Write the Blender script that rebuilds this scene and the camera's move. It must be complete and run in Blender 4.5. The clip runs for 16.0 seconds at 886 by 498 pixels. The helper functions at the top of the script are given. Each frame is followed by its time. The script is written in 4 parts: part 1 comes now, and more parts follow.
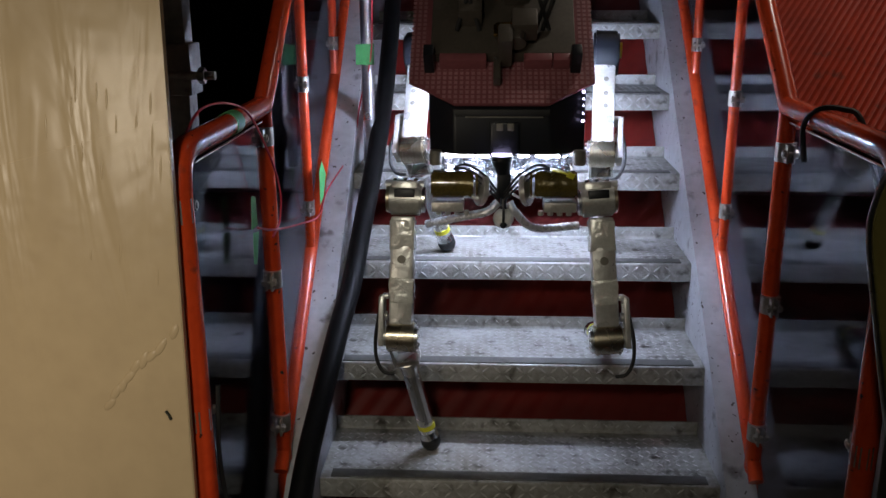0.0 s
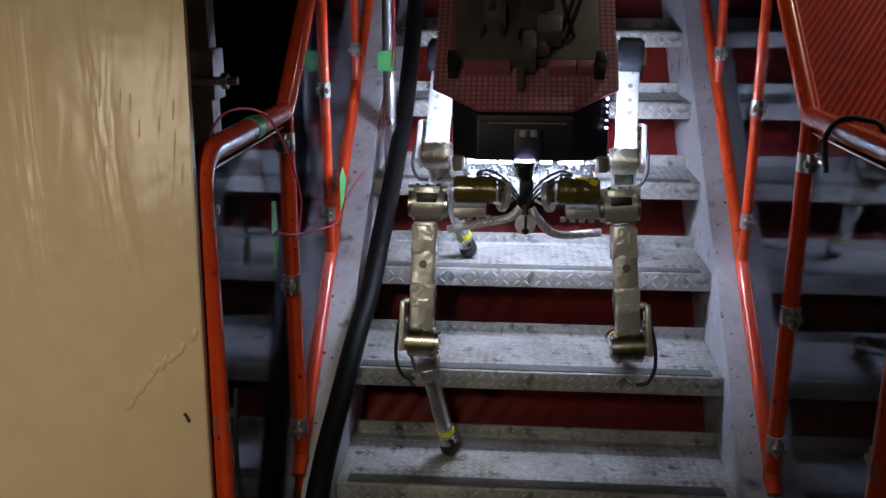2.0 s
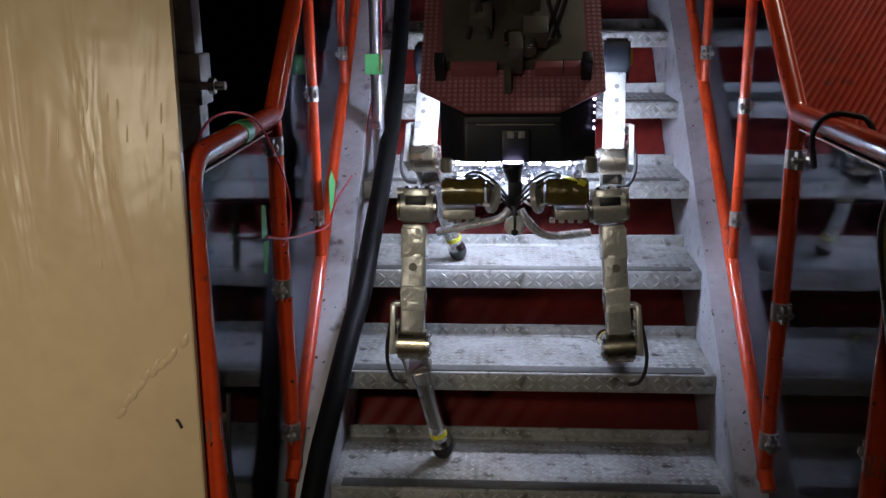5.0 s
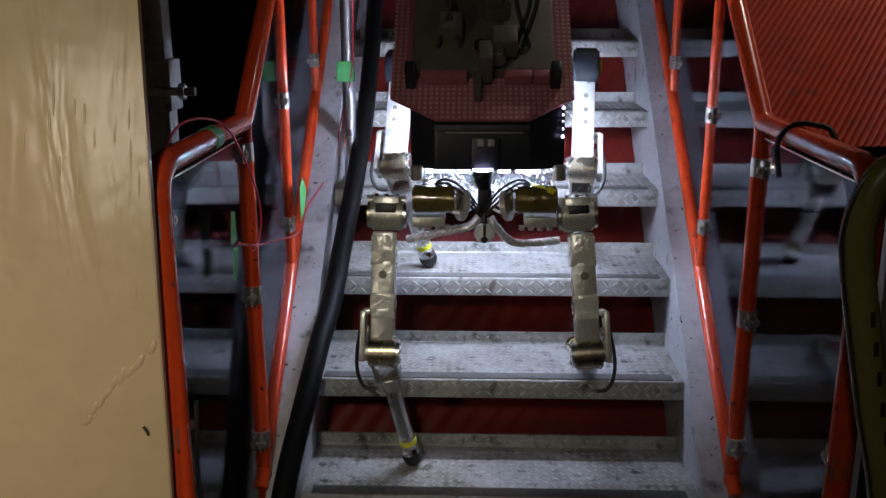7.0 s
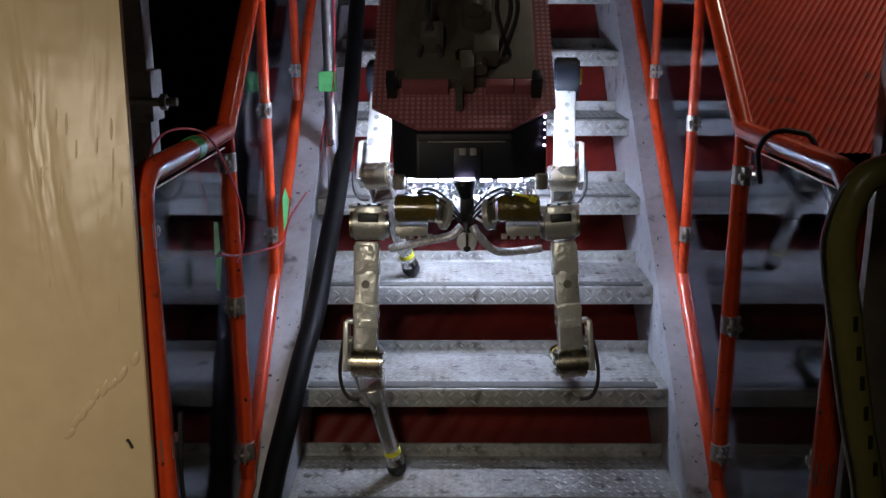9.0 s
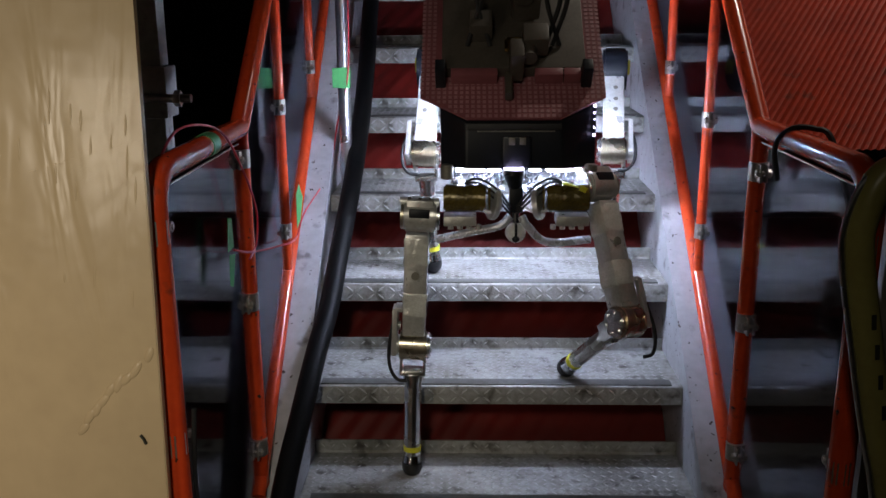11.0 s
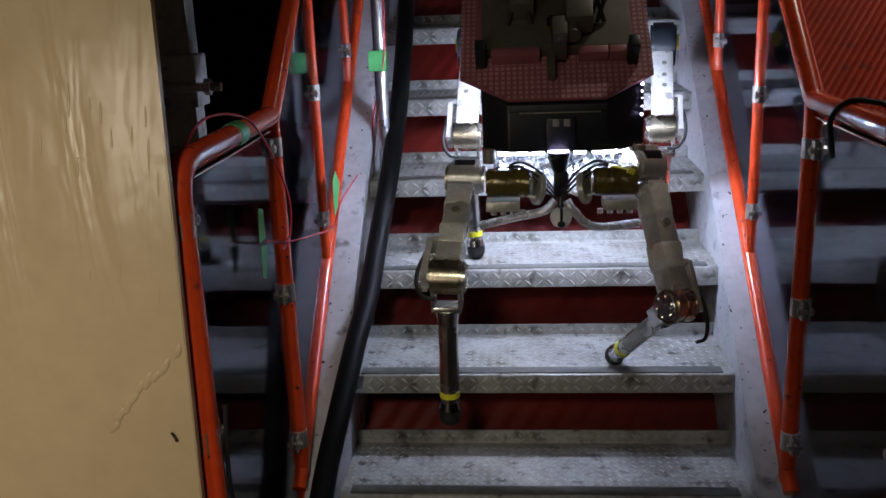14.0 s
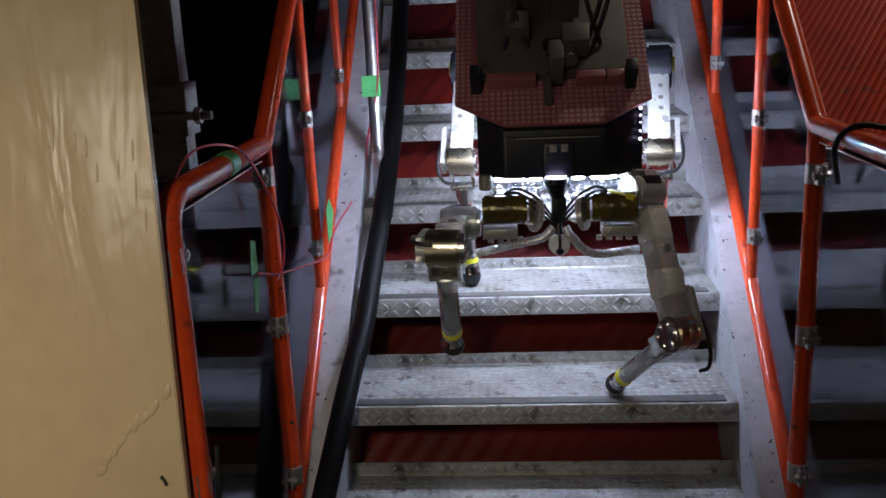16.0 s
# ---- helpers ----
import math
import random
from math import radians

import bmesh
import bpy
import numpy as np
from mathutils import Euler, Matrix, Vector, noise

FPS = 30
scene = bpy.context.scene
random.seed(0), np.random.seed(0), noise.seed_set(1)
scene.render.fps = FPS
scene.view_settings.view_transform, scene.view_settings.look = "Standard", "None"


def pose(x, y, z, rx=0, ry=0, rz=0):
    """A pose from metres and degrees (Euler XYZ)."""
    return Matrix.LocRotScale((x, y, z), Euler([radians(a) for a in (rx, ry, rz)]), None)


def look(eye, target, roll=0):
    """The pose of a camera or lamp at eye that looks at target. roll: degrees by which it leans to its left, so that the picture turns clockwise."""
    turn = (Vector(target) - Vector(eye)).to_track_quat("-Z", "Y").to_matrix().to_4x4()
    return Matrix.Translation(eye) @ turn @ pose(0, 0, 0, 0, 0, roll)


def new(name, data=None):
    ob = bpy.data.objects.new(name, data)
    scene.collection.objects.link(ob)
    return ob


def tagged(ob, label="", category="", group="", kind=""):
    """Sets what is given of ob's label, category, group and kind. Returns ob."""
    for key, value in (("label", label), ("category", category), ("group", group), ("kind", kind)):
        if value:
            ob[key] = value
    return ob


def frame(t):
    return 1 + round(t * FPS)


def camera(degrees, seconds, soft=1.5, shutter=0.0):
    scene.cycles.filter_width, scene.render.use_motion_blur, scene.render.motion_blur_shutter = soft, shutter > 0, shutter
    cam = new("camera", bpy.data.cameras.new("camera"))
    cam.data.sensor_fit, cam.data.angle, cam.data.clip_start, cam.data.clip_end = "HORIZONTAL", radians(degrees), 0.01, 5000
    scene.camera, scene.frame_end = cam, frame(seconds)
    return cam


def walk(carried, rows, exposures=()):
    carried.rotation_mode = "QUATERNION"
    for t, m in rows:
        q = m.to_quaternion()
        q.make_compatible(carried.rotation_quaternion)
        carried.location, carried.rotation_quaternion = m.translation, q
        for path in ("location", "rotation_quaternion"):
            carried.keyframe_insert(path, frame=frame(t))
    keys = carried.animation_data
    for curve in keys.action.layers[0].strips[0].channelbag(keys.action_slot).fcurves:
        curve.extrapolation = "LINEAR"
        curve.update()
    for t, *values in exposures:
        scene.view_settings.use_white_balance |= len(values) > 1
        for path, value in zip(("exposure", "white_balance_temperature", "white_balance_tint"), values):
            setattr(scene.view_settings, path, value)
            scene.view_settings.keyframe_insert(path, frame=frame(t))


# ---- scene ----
cam = camera(52.2, 16.0, soft=1.5)

# Camera path: seconds, x, y, z, pitch, roll, yaw
CAM_ROWS = [
    (0.0, -0.0638, -1.9646, 1.6031, 73.526, 0.329, 3.049),
    (0.5, -0.0624, -1.9666, 1.6038, 73.788, 0.029, 3.581),
    (1.0, -0.0648, -1.9639, 1.6026, 73.976, -0.176, 4.002),
    (1.5, -0.0663, -1.9637, 1.6027, 73.949, 0.17, 4.326),
    (2.0, -0.0606, -1.9671, 1.6057, 73.893, 0.02, 4.478),
    (2.5, -0.063, -1.9663, 1.6044, 73.865, 0.194, 3.93),
    (3.0, -0.0622, -1.9669, 1.6027, 73.973, 0.429, 3.851),
    (3.5, -0.0633, -1.9652, 1.6027, 74.086, 0.405, 3.89),
    (6.0, -0.0622, -1.9675, 1.5996, 74.161, 0.859, 3.428),
    (6.5, -0.0587, -1.9672, 1.6018, 74.105, 0.111, 3.112),
    (7.0, -0.0569, -1.9717, 1.5996, 74.657, 0.143, 1.998),
    (7.5, -0.0562, -1.9737, 1.5976, 75.019, 1.073, 0.723),
    (8.0, -0.0619, -1.9718, 1.5967, 75.145, 0.929, 0.376),
    (8.5, -0.0622, -1.9729, 1.5968, 75.344, 0.43, 0.567),
    (9.0, -0.0615, -1.9721, 1.5973, 75.29, 0.274, 0.762),
    (11.5, -0.0623, -1.9657, 1.5957, 74.928, 0.614, 2.064),
    (12.0, -0.0593, -1.9631, 1.5942, 74.581, 0.678, 2.765),
    (12.5, -0.0484, -1.9543, 1.5887, 74.111, 0.186, 3.605),
    (13.0, -0.0385, -1.944, 1.5912, 73.898, 1.633, 3.514),
    (13.5, -0.042, -1.9241, 1.5933, 74.006, 2.003, 3.986),
    (14.0, -0.0392, -1.9109, 1.593, 73.94, 2.178, 4.445),
    (14.5, -0.0393, -1.8932, 1.59, 73.563, 2.721, 4.252),
    (15.0, -0.0449, -1.874, 1.5948, 73.495, 3.109, 4.086),
    (15.5, -0.0453, -1.8673, 1.6013, 74.528, 2.728, 4.184),
    (16.0, -0.0485, -1.8674, 1.6011, 75.158, 2.579, 3.913),
]
walk(cam, [(t, pose(x, y, z, rx, ry, rz)) for t, x, y, z, rx, ry, rz in CAM_ROWS])

# ---------------------------------------------------------------- light
world = bpy.data.worlds.new("world")
scene.world = world
world.use_nodes = True
bg = world.node_tree.nodes["Background"]
bg.inputs[0].default_value = (0.75, 0.8, 1.0, 1)
bg.inputs[1].default_value = 0.004


def area_lamp(name, eye, target, size, watts, colour):
    la = bpy.data.lights.new(name, "AREA")
    la.energy, la.size, la.color = watts, size, colour
    ob = new(name, la)
    ob.matrix_world = look(eye, target)
    return ob


# work lamps behind the camera, and a hall lamp high over the sheet cover
area_lamp("work_lamp", (-1.27, -2.7, 1.16), (-1.20, -0.76, 1.08), 0.42, 2.4, (1.0, 0.86, 0.68)).data.spread = radians(66)
area_lamp("aimed_lamp", (-0.35, -2.7, 2.3), (-0.50, -0.4, 0.88), 0.2, 1.3, (1.0, 0.93, 0.76)).data.spread = radians(54)
area_lamp("hall_lamp", (1.5, 0.9, 4.2), (1.05, 0.25, 1.85), 0.25, 3.1, (1.0, 0.90, 0.78)).data.spread = radians(50)
scene.view_settings.exposure = 0.0

# ---------------------------------------------------------------- materials


def mat(name, colour, rough=0.5, metal=0.0, dark=None, scale=8.0, bump=0.0, bump_scale=60.0, grime=0.0, spec=0.5, coat=0.0, emit=None, power=0.0, rough_var=0.15, chips=0.0):
    """A surface with mottling at two scales, grime spots and fine relief, in object space."""
    m = bpy.data.materials.new(name)
    m.use_nodes = True
    nt = m.node_tree
    b = nt.nodes["Principled BSDF"]
    b.inputs["Metallic"].default_value = metal
    b.inputs["Specular IOR Level"].default_value = spec
    b.inputs["Coat Weight"].default_value = coat

    def noise_tex(s, detail=4.0):
        n = nt.nodes.new("ShaderNodeTexNoise")
        n.inputs["Scale"].default_value = s
        n.inputs["Detail"].default_value = detail
        tc = nt.nodes.new("ShaderNodeTexCoord")
        nt.links.new(tc.outputs["Object"], n.inputs["Vector"])
        return n

    big, fine = noise_tex(scale), noise_tex(scale * 9)
    dark = dark or tuple(c * 0.7 for c in colour)
    mix = nt.nodes.new("ShaderNodeMix")
    mix.data_type = "RGBA"
    mix.inputs["A"].default_value = (*colour, 1)
    mix.inputs["B"].default_value = (*dark, 1)
    add = nt.nodes.new("ShaderNodeMath")
    add.operation = "MULTIPLY_ADD"
    add.inputs[1].default_value = 0.6
    nt.links.new(big.outputs["Fac"], add.inputs[0])
    mul = nt.nodes.new("ShaderNodeMath")
    mul.operation = "MULTIPLY"
    mul.inputs[1].default_value = 0.4
    nt.links.new(fine.outputs["Fac"], mul.inputs[0])
    nt.links.new(mul.outputs[0], add.inputs[2])
    ramp = nt.nodes.new("ShaderNodeMapRange")
    ramp.inputs["From Min"].default_value, ramp.inputs["From Max"].default_value = 0.38, 0.66
    nt.links.new(add.outputs[0], ramp.inputs["Value"])
    nt.links.new(ramp.outputs[0], mix.inputs["Factor"])
    out = mix.outputs["Result"]
    if grime > 0:
        spots = noise_tex(scale * 3.3, 6.0)
        r2 = nt.nodes.new("ShaderNodeMapRange")
        r2.inputs["From Min"].default_value, r2.inputs["From Max"].default_value = 0.64 - 0.08 * grime, 0.72
        r2.inputs["To Max"].default_value = min(1.0, 0.5 + 0.5 * grime)
        nt.links.new(spots.outputs["Fac"], r2.inputs["Value"])
        m2 = nt.nodes.new("ShaderNodeMix")
        m2.data_type = "RGBA"
        nt.links.new(r2.outputs[0], m2.inputs["Factor"])
        nt.links.new(out, m2.inputs["A"])
        m2.inputs["B"].default_value = (0.05, 0.042, 0.035, 1)
        out = m2.outputs["Result"]
    if chips > 0:
        spots = noise_tex(70.0, 2.0)
        r3 = nt.nodes.new("ShaderNodeMapRange")
        r3.inputs["From Min"].default_value, r3.inputs["From Max"].default_value = 0.78 - 0.1 * chips, 0.80 - 0.1 * chips
        nt.links.new(spots.outputs["Fac"], r3.inputs["Value"])
        m3 = nt.nodes.new("ShaderNodeMix")
        m3.data_type = "RGBA"
        nt.links.new(r3.outputs[0], m3.inputs["Factor"])
        nt.links.new(out, m3.inputs["A"])
        m3.inputs["B"].default_value = (0.045, 0.03, 0.022, 1)
        out = m3.outputs["Result"]
    nt.links.new(out, b.inputs["Base Color"])
    rr = nt.nodes.new("ShaderNodeMapRange")
    rr.inputs["To Min"].default_value, rr.inputs["To Max"].default_value = max(0.02, rough - rough_var), min(1.0, rough + rough_var)
    nt.links.new(big.outputs["Fac"], rr.inputs["Value"])
    nt.links.new(rr.outputs[0], b.inputs["Roughness"])
    if bump > 0:
        bt = noise_tex(bump_scale, 3.0)
        bp = nt.nodes.new("ShaderNodeBump")
        bp.inputs["Strength"].default_value = min(1.0, bump)
        bp.inputs["Distance"].default_value = 0.004
        nt.links.new(bt.outputs["Fac"], bp.inputs["Height"])
        nt.links.new(bp.outputs["Normal"], b.inputs["Normal"])
    if emit:
        b.inputs["Emission Color"].default_value = (*emit, 1)
        b.inputs["Emission Strength"].default_value = power
    return m


def acrylic():
    """Clear sheet: see-through, mirrors at grazing angles."""
    m = bpy.data.materials.new("clear plastic sheet")
    m.use_nodes = True
    nt = m.node_tree
    b = nt.nodes["Principled BSDF"]
    nt.nodes.remove(b)
    out = nt.nodes["Material Output"]
    tr = nt.nodes.new("ShaderNodeBsdfTransparent")
    tr.inputs[0].default_value = (0.93, 0.93, 0.98, 1)
    gl = nt.nodes.new("ShaderNodeBsdfGlossy")
    gl.inputs["Roughness"].default_value = 0.02
    gl.inputs["Color"].default_value = (0.9, 0.92, 1.0, 1)
    lw = nt.nodes.new("ShaderNodeLayerWeight")
    lw.inputs["Blend"].default_value = 0.5
    pw = nt.nodes.new("ShaderNodeMath")
    pw.operation = "POWER"
    pw.inputs[1].default_value = 5.0
    nt.links.new(lw.outputs["Facing"], pw.inputs[0])
    fr = nt.nodes.new("ShaderNodeMath")
    fr.operation = "MULTIPLY_ADD"
    fr.inputs[1].default_value, fr.inputs[2].default_value = 0.45, 0.025
    nt.links.new(pw.outputs[0], fr.inputs[0])
    sh = nt.nodes.new("ShaderNodeMixShader")
    nt.links.new(fr.outputs[0], sh.inputs[0])
    nt.links.new(tr.outputs[0], sh.inputs[1])
    nt.links.new(gl.outputs[0], sh.inputs[2])
    # thin haze of scratches
    tc = nt.nodes.new("ShaderNodeTexCoord")
    mp = nt.nodes.new("ShaderNodeMapping")
    mp.inputs["Scale"].default_value = (1, 60, 5)
    n = nt.nodes.new("ShaderNodeTexNoise")
    n.inputs["Scale"].default_value = 4.0
    n.inputs["Detail"].default_value = 5.0
    nt.links.new(tc.outputs["Object"], mp.inputs[0])
    nt.links.new(mp.outputs[0], n.inputs["Vector"])
    mr = nt.nodes.new("ShaderNodeMapRange")
    mr.inputs["From Min"].default_value, mr.inputs["From Max"].default_value = 0.55, 0.8
    mr.inputs["To Max"].default_value = 0.09
    nt.links.new(n.outputs["Fac"], mr.inputs["Value"])
    df = nt.nodes.new("ShaderNodeBsdfGlossy")
    df.inputs["Roughness"].default_value = 0.28
    df.inputs[0].default_value = (0.75, 0.75, 0.85, 1)
    s2 = nt.nodes.new("ShaderNodeMixShader")
    nt.links.new(mr.outputs[0], s2.inputs[0])
    nt.links.new(sh.outputs[0], s2.inputs[1])
    nt.links.new(df.outputs[0], s2.inputs[2])
    nt.links.new(s2.outputs[0], out.inputs[0])
    return m


M_TREAD = mat("galvanised plate", (0.38, 0.38, 0.375), 0.5, 0.2, dark=(0.17, 0.165, 0.14), scale=8, bump=0.35, bump_scale=160, grime=0.95)
M_WORN = mat("worn plate pattern", (0.44, 0.44, 0.44), 0.45, 0.3, dark=(0.42, 0.41, 0.40), scale=9, grime=0.2)
M_STRIP = mat("dull nosing strip", (0.12, 0.12, 0.115), 0.55, 0.1, dark=(0.07, 0.07, 0.065), scale=9, grime=0.3)
M_STRINGER = mat("grey paint", (0.46, 0.47, 0.50), 0.42, 0.0, dark=(0.34, 0.34, 0.36), scale=5, grime=0.4, bump=0.06, chips=0.95)
M_ORANGE = mat("orange paint", (0.72, 0.075, 0.018), 0.24, 0.0, dark=(0.58, 0.05, 0.014), scale=6, grime=0.3, bump=0.03, coat=0.5, rough_var=0.1, chips=0.8)
M_CLIP = mat("steel clip", (0.55, 0.52, 0.46), 0.35, 0.8, scale=40)
M_BEIGE = mat("beige paint", (0.55, 0.42, 0.255), 0.24, 0.0, dark=(0.49, 0.37, 0.225), scale=3, bump=0.25, bump_scale=14, coat=0.05, spec=0.32, rough_var=0.1)


def streaked(m, strength):
    """Add hanging runs and wrinkles to the relief of a paint."""
    nt = m.node_tree
    b = nt.nodes["Principled BSDF"]
    tc = nt.nodes.new("ShaderNodeTexCoord")
    heights = []
    for sc, size in (((14, 14, 2.6), 1.0), ((6, 6, 5), 1.0)):
        mp = nt.nodes.new("ShaderNodeMapping")
        mp.inputs["Scale"].default_value = sc
        mp.inputs["Rotation"].default_value = (0, 0.12 if size else 0, 0)
        n = nt.nodes.new("ShaderNodeTexNoise")
        n.inputs["Scale"].default_value = size
        n.inputs["Detail"].default_value = 3.0
        n.inputs["Distortion"].default_value = 0.6
        nt.links.new(tc.outputs["Object"], mp.inputs[0])
        nt.links.new(mp.outputs[0], n.inputs["Vector"])
        heights.append(n)
    add = nt.nodes.new("ShaderNodeMath")
    add.operation = "ADD"
    nt.links.new(heights[0].outputs["Fac"], add.inputs[0])
    nt.links.new(heights[1].outputs["Fac"], add.inputs[1])
    bp = nt.nodes.new("ShaderNodeBump")
    bp.inputs["Strength"].default_value = strength
    bp.inputs["Distance"].default_value = 0.012
    nt.links.new(add.outputs[0], bp.inputs["Height"])
    nt.links.new(bp.outputs["Normal"], b.inputs["Normal"])


streaked(M_BEIGE, 0.42)
M_GREYPOST = mat("weathered galvanised post", (0.46, 0.46, 0.40), 0.5, 0.1, dark=(0.30, 0.30, 0.26), scale=9, grime=0.4)
M_DARKSTEEL = mat("dull steel", (0.20, 0.19, 0.16), 0.55, 0.3, scale=9, grime=0.3)
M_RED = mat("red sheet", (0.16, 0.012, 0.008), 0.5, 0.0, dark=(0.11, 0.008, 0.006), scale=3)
M_REDWALL = mat("red corrugated sheet", (0.46, 0.045, 0.016), 0.5, 0.0, dark=(0.30, 0.026, 0.011), scale=7, grime=0.15, spec=0.25)
M_CONCRETE = mat("concrete", (0.20, 0.19, 0.18), 0.8, 0.0, scale=3, bump=0.2, grime=0.3)
M_HALL = mat("hall wall", (0.10, 0.09, 0.085), 0.8, 0.0, scale=1.5)
M_PALE = mat("pale panel", (0.42, 0.38, 0.30), 0.3, 0.0, scale=4, bump=0.3, bump_scale=18)
M_RUBBER = mat("black rubber", (0.012, 0.012, 0.013), 0.58, 0.0, scale=20)
M_BLACKHOSE = mat("black hose rubber", (0.006, 0.006, 0.0065), 0.5, 0.0, scale=12, spec=0.12, rough_var=0.08)
M_BLACK = mat("black anodised", (0.010, 0.012, 0.017), 0.38, 0.1, scale=12, spec=0.35)
M_ALU = mat("machined aluminium", (0.78, 0.77, 0.74), 0.27, 1.0, dark=(0.62, 0.61, 0.58), scale=14, bump=0.03, bump_scale=200)
M_BRONZE = mat("bronze anodised", (0.62, 0.56, 0.44), 0.28, 1.0, dark=(0.42, 0.36, 0.26), scale=14)
M_PLASTIC = mat("clear tape wrap", (0.72, 0.73, 0.70), 0.2, 0.15, dark=(0.52, 0.52, 0.47), scale=25, bump=0.9, bump_scale=55, coat=0.6)
M_SATIN = mat("satin aluminium", (0.62, 0.62, 0.60), 0.32, 0.5, dark=(0.44, 0.44, 0.41), scale=18, bump=0.45, bump_scale=40)
M_GOLD = mat("amber tape", (0.16, 0.12, 0.03), 0.22, 0.3, dark=(0.07, 0.055, 0.02), scale=22, bump=0.8, bump_scale=60, coat=0.6)
M_YELLOW = mat("yellow tape", (0.75, 0.72, 0.04), 0.4, 0.0, scale=30)
M_GREEN = mat("green tape", (0.09, 0.42, 0.13), 0.5, 0.0, scale=20)
M_CHROME = mat("chrome", (0.85, 0.85, 0.85), 0.12, 1.0, scale=20, rough_var=0.06)
M_STEELPIPE = mat("stainless pipe", (0.72, 0.73, 0.76), 0.3, 1.0, scale=10, rough_var=0.1)
M_WIRE = mat("red wire", (0.55, 0.03, 0.05), 0.4, 0.0, scale=30)
M_HOSE = mat("olive hose", (0.33, 0.29, 0.09), 0.35, 0.0, dark=(0.26, 0.22, 0.07), scale=10)
M_DECK = mat("dark red deck", (0.27, 0.088, 0.10), 0.42, 0.0, dark=(0.20, 0.062, 0.072), scale=9)
M_DECKDOT = mat("pale red dots", (0.44, 0.22, 0.24), 0.5, 0.0, scale=20)
M_DARKGEAR = mat("dark gear", (0.10, 0.085, 0.07), 0.5, 0.2, scale=15)
M_BRASS = mat("brass", (0.75, 0.55, 0.2), 0.25, 1.0, scale=20)
M_WHITE = mat("white plastic", (0.8, 0.82, 0.8), 0.35, 0.0, scale=20)
M_LED = mat("white leds", (0.9, 0.9, 0.9), 0.5, 0.0, emit=(0.66, 0.75, 1.0), power=70)
M_FOIL = mat("crumpled white film", (0.66, 0.67, 0.69), 0.25, 0.75, dark=(0.30, 0.30, 0.33), scale=30, bump=0.5, bump_scale=70, coat=0.4)
# emitter of the hidden bars added to brighten the treads
M_TREADGLOW = mat("added tread glow", (0.9, 0.9, 0.9), 0.5, 0.0, emit=(0.66, 0.75, 1.0), power=325)
# emitter of the hidden panels added to whiten the rear thighs
M_THIGHGLOW = mat("added thigh glow", (0.9, 0.9, 0.9), 0.5, 0.0, emit=(0.66, 0.75, 1.0), power=760)
M_DOTLED = mat("blue-white led", (0.9, 0.9, 0.9), 0.5, 0.0, emit=(0.68, 0.60, 1.0), power=9)
M_SILVERWRAP = mat("silver cable sleeve", (0.78, 0.80, 0.84), 0.28, 0.5, dark=(0.42, 0.44, 0.48), scale=30, bump=0.8, bump_scale=90)
M_INK = mat("black print", (0.03, 0.03, 0.02), 0.5, 0.0, scale=20)
M_ACRYLIC = acrylic()

# ---------------------------------------------------------------- mesh helpers


def box(bm, size, at, rot=None, bevel=0.0):
    m = Matrix.Translation(at) @ (rot.to_4x4() if rot else Matrix()) @ Matrix.Diagonal((*size, 1))
    made = bmesh.ops.create_cube(bm, size=1.0, matrix=m)
    if bevel > 0:
        edges = list({e for v in made["verts"] for e in v.link_edges})
        bmesh.ops.bevel(bm, geom=edges, offset=bevel, segments=2, affect="EDGES", profile=0.6)


def cyl(bm, a, b, r, r2=None, seg=24, bevel=0.0):
    a, b = Vector(a), Vector(b)
    d = b - a
    m = Matrix.Translation((a + b) / 2) @ d.to_track_quat("Z", "Y").to_matrix().to_4x4()
    made = bmesh.ops.create_cone(bm, cap_ends=True, segments=seg, radius1=r, radius2=r if r2 is None else r2, depth=d.length, matrix=m)
    if bevel > 0:
        caps = [e for e in {e for v in made["verts"] for e in v.link_edges} if any(len(f.verts) > 4 for f in e.link_faces)]
        bmesh.ops.bevel(bm, geom=caps, offset=bevel, segments=2, affect="EDGES")


def ball(bm, at, r, squash=1.0, seg=20):
    bmesh.ops.create_uvsphere(bm, u_segments=seg, v_segments=seg // 2, radius=r, matrix=Matrix.Translation(at) @ Matrix.Diagonal((1, 1, squash, 1)))


def fillet(points, radius, n=6):
    """Round the corners of a polyline."""
    pts = [Vector(q) for q in points]
    out = [pts[0]]
    for i in range(1, len(pts) - 1):
        u, v = (pts[i - 1] - pts[i]), (pts[i + 1] - pts[i])
        r = min(radius, u.length * 0.49, v.length * 0.49)
        a, b = pts[i] + u.normalized() * r, pts[i] + v.normalized() * r
        for k in range(n + 1):
            s = k / n
            out.append(a * (1 - s) ** 2 + pts[i] * 2 * s * (1 - s) + b * s * s)
    out.append(pts[-1])
    return out


def smooth_path(points, n=8):
    """Catmull-Rom through the points."""
    p = [Vector(q) for q in points]
    p = [p[0] * 2 - p[1]] + p + [p[-1] * 2 - p[-2]]
    out = []
    for i in range(1, len(p) - 2):
        for k in range(n):
            s = k / n
            out.append(0.5 * (2 * p[i] + (p[i + 1] - p[i - 1]) * s + (2 * p[i - 1] - 5 * p[i] + 4 * p[i + 1] - p[i + 2]) * s * s
                              + (3 * p[i] - p[i - 1] - 3 * p[i + 1] + p[i + 2]) * s ** 3))
    out.append(p[-2])
    return out


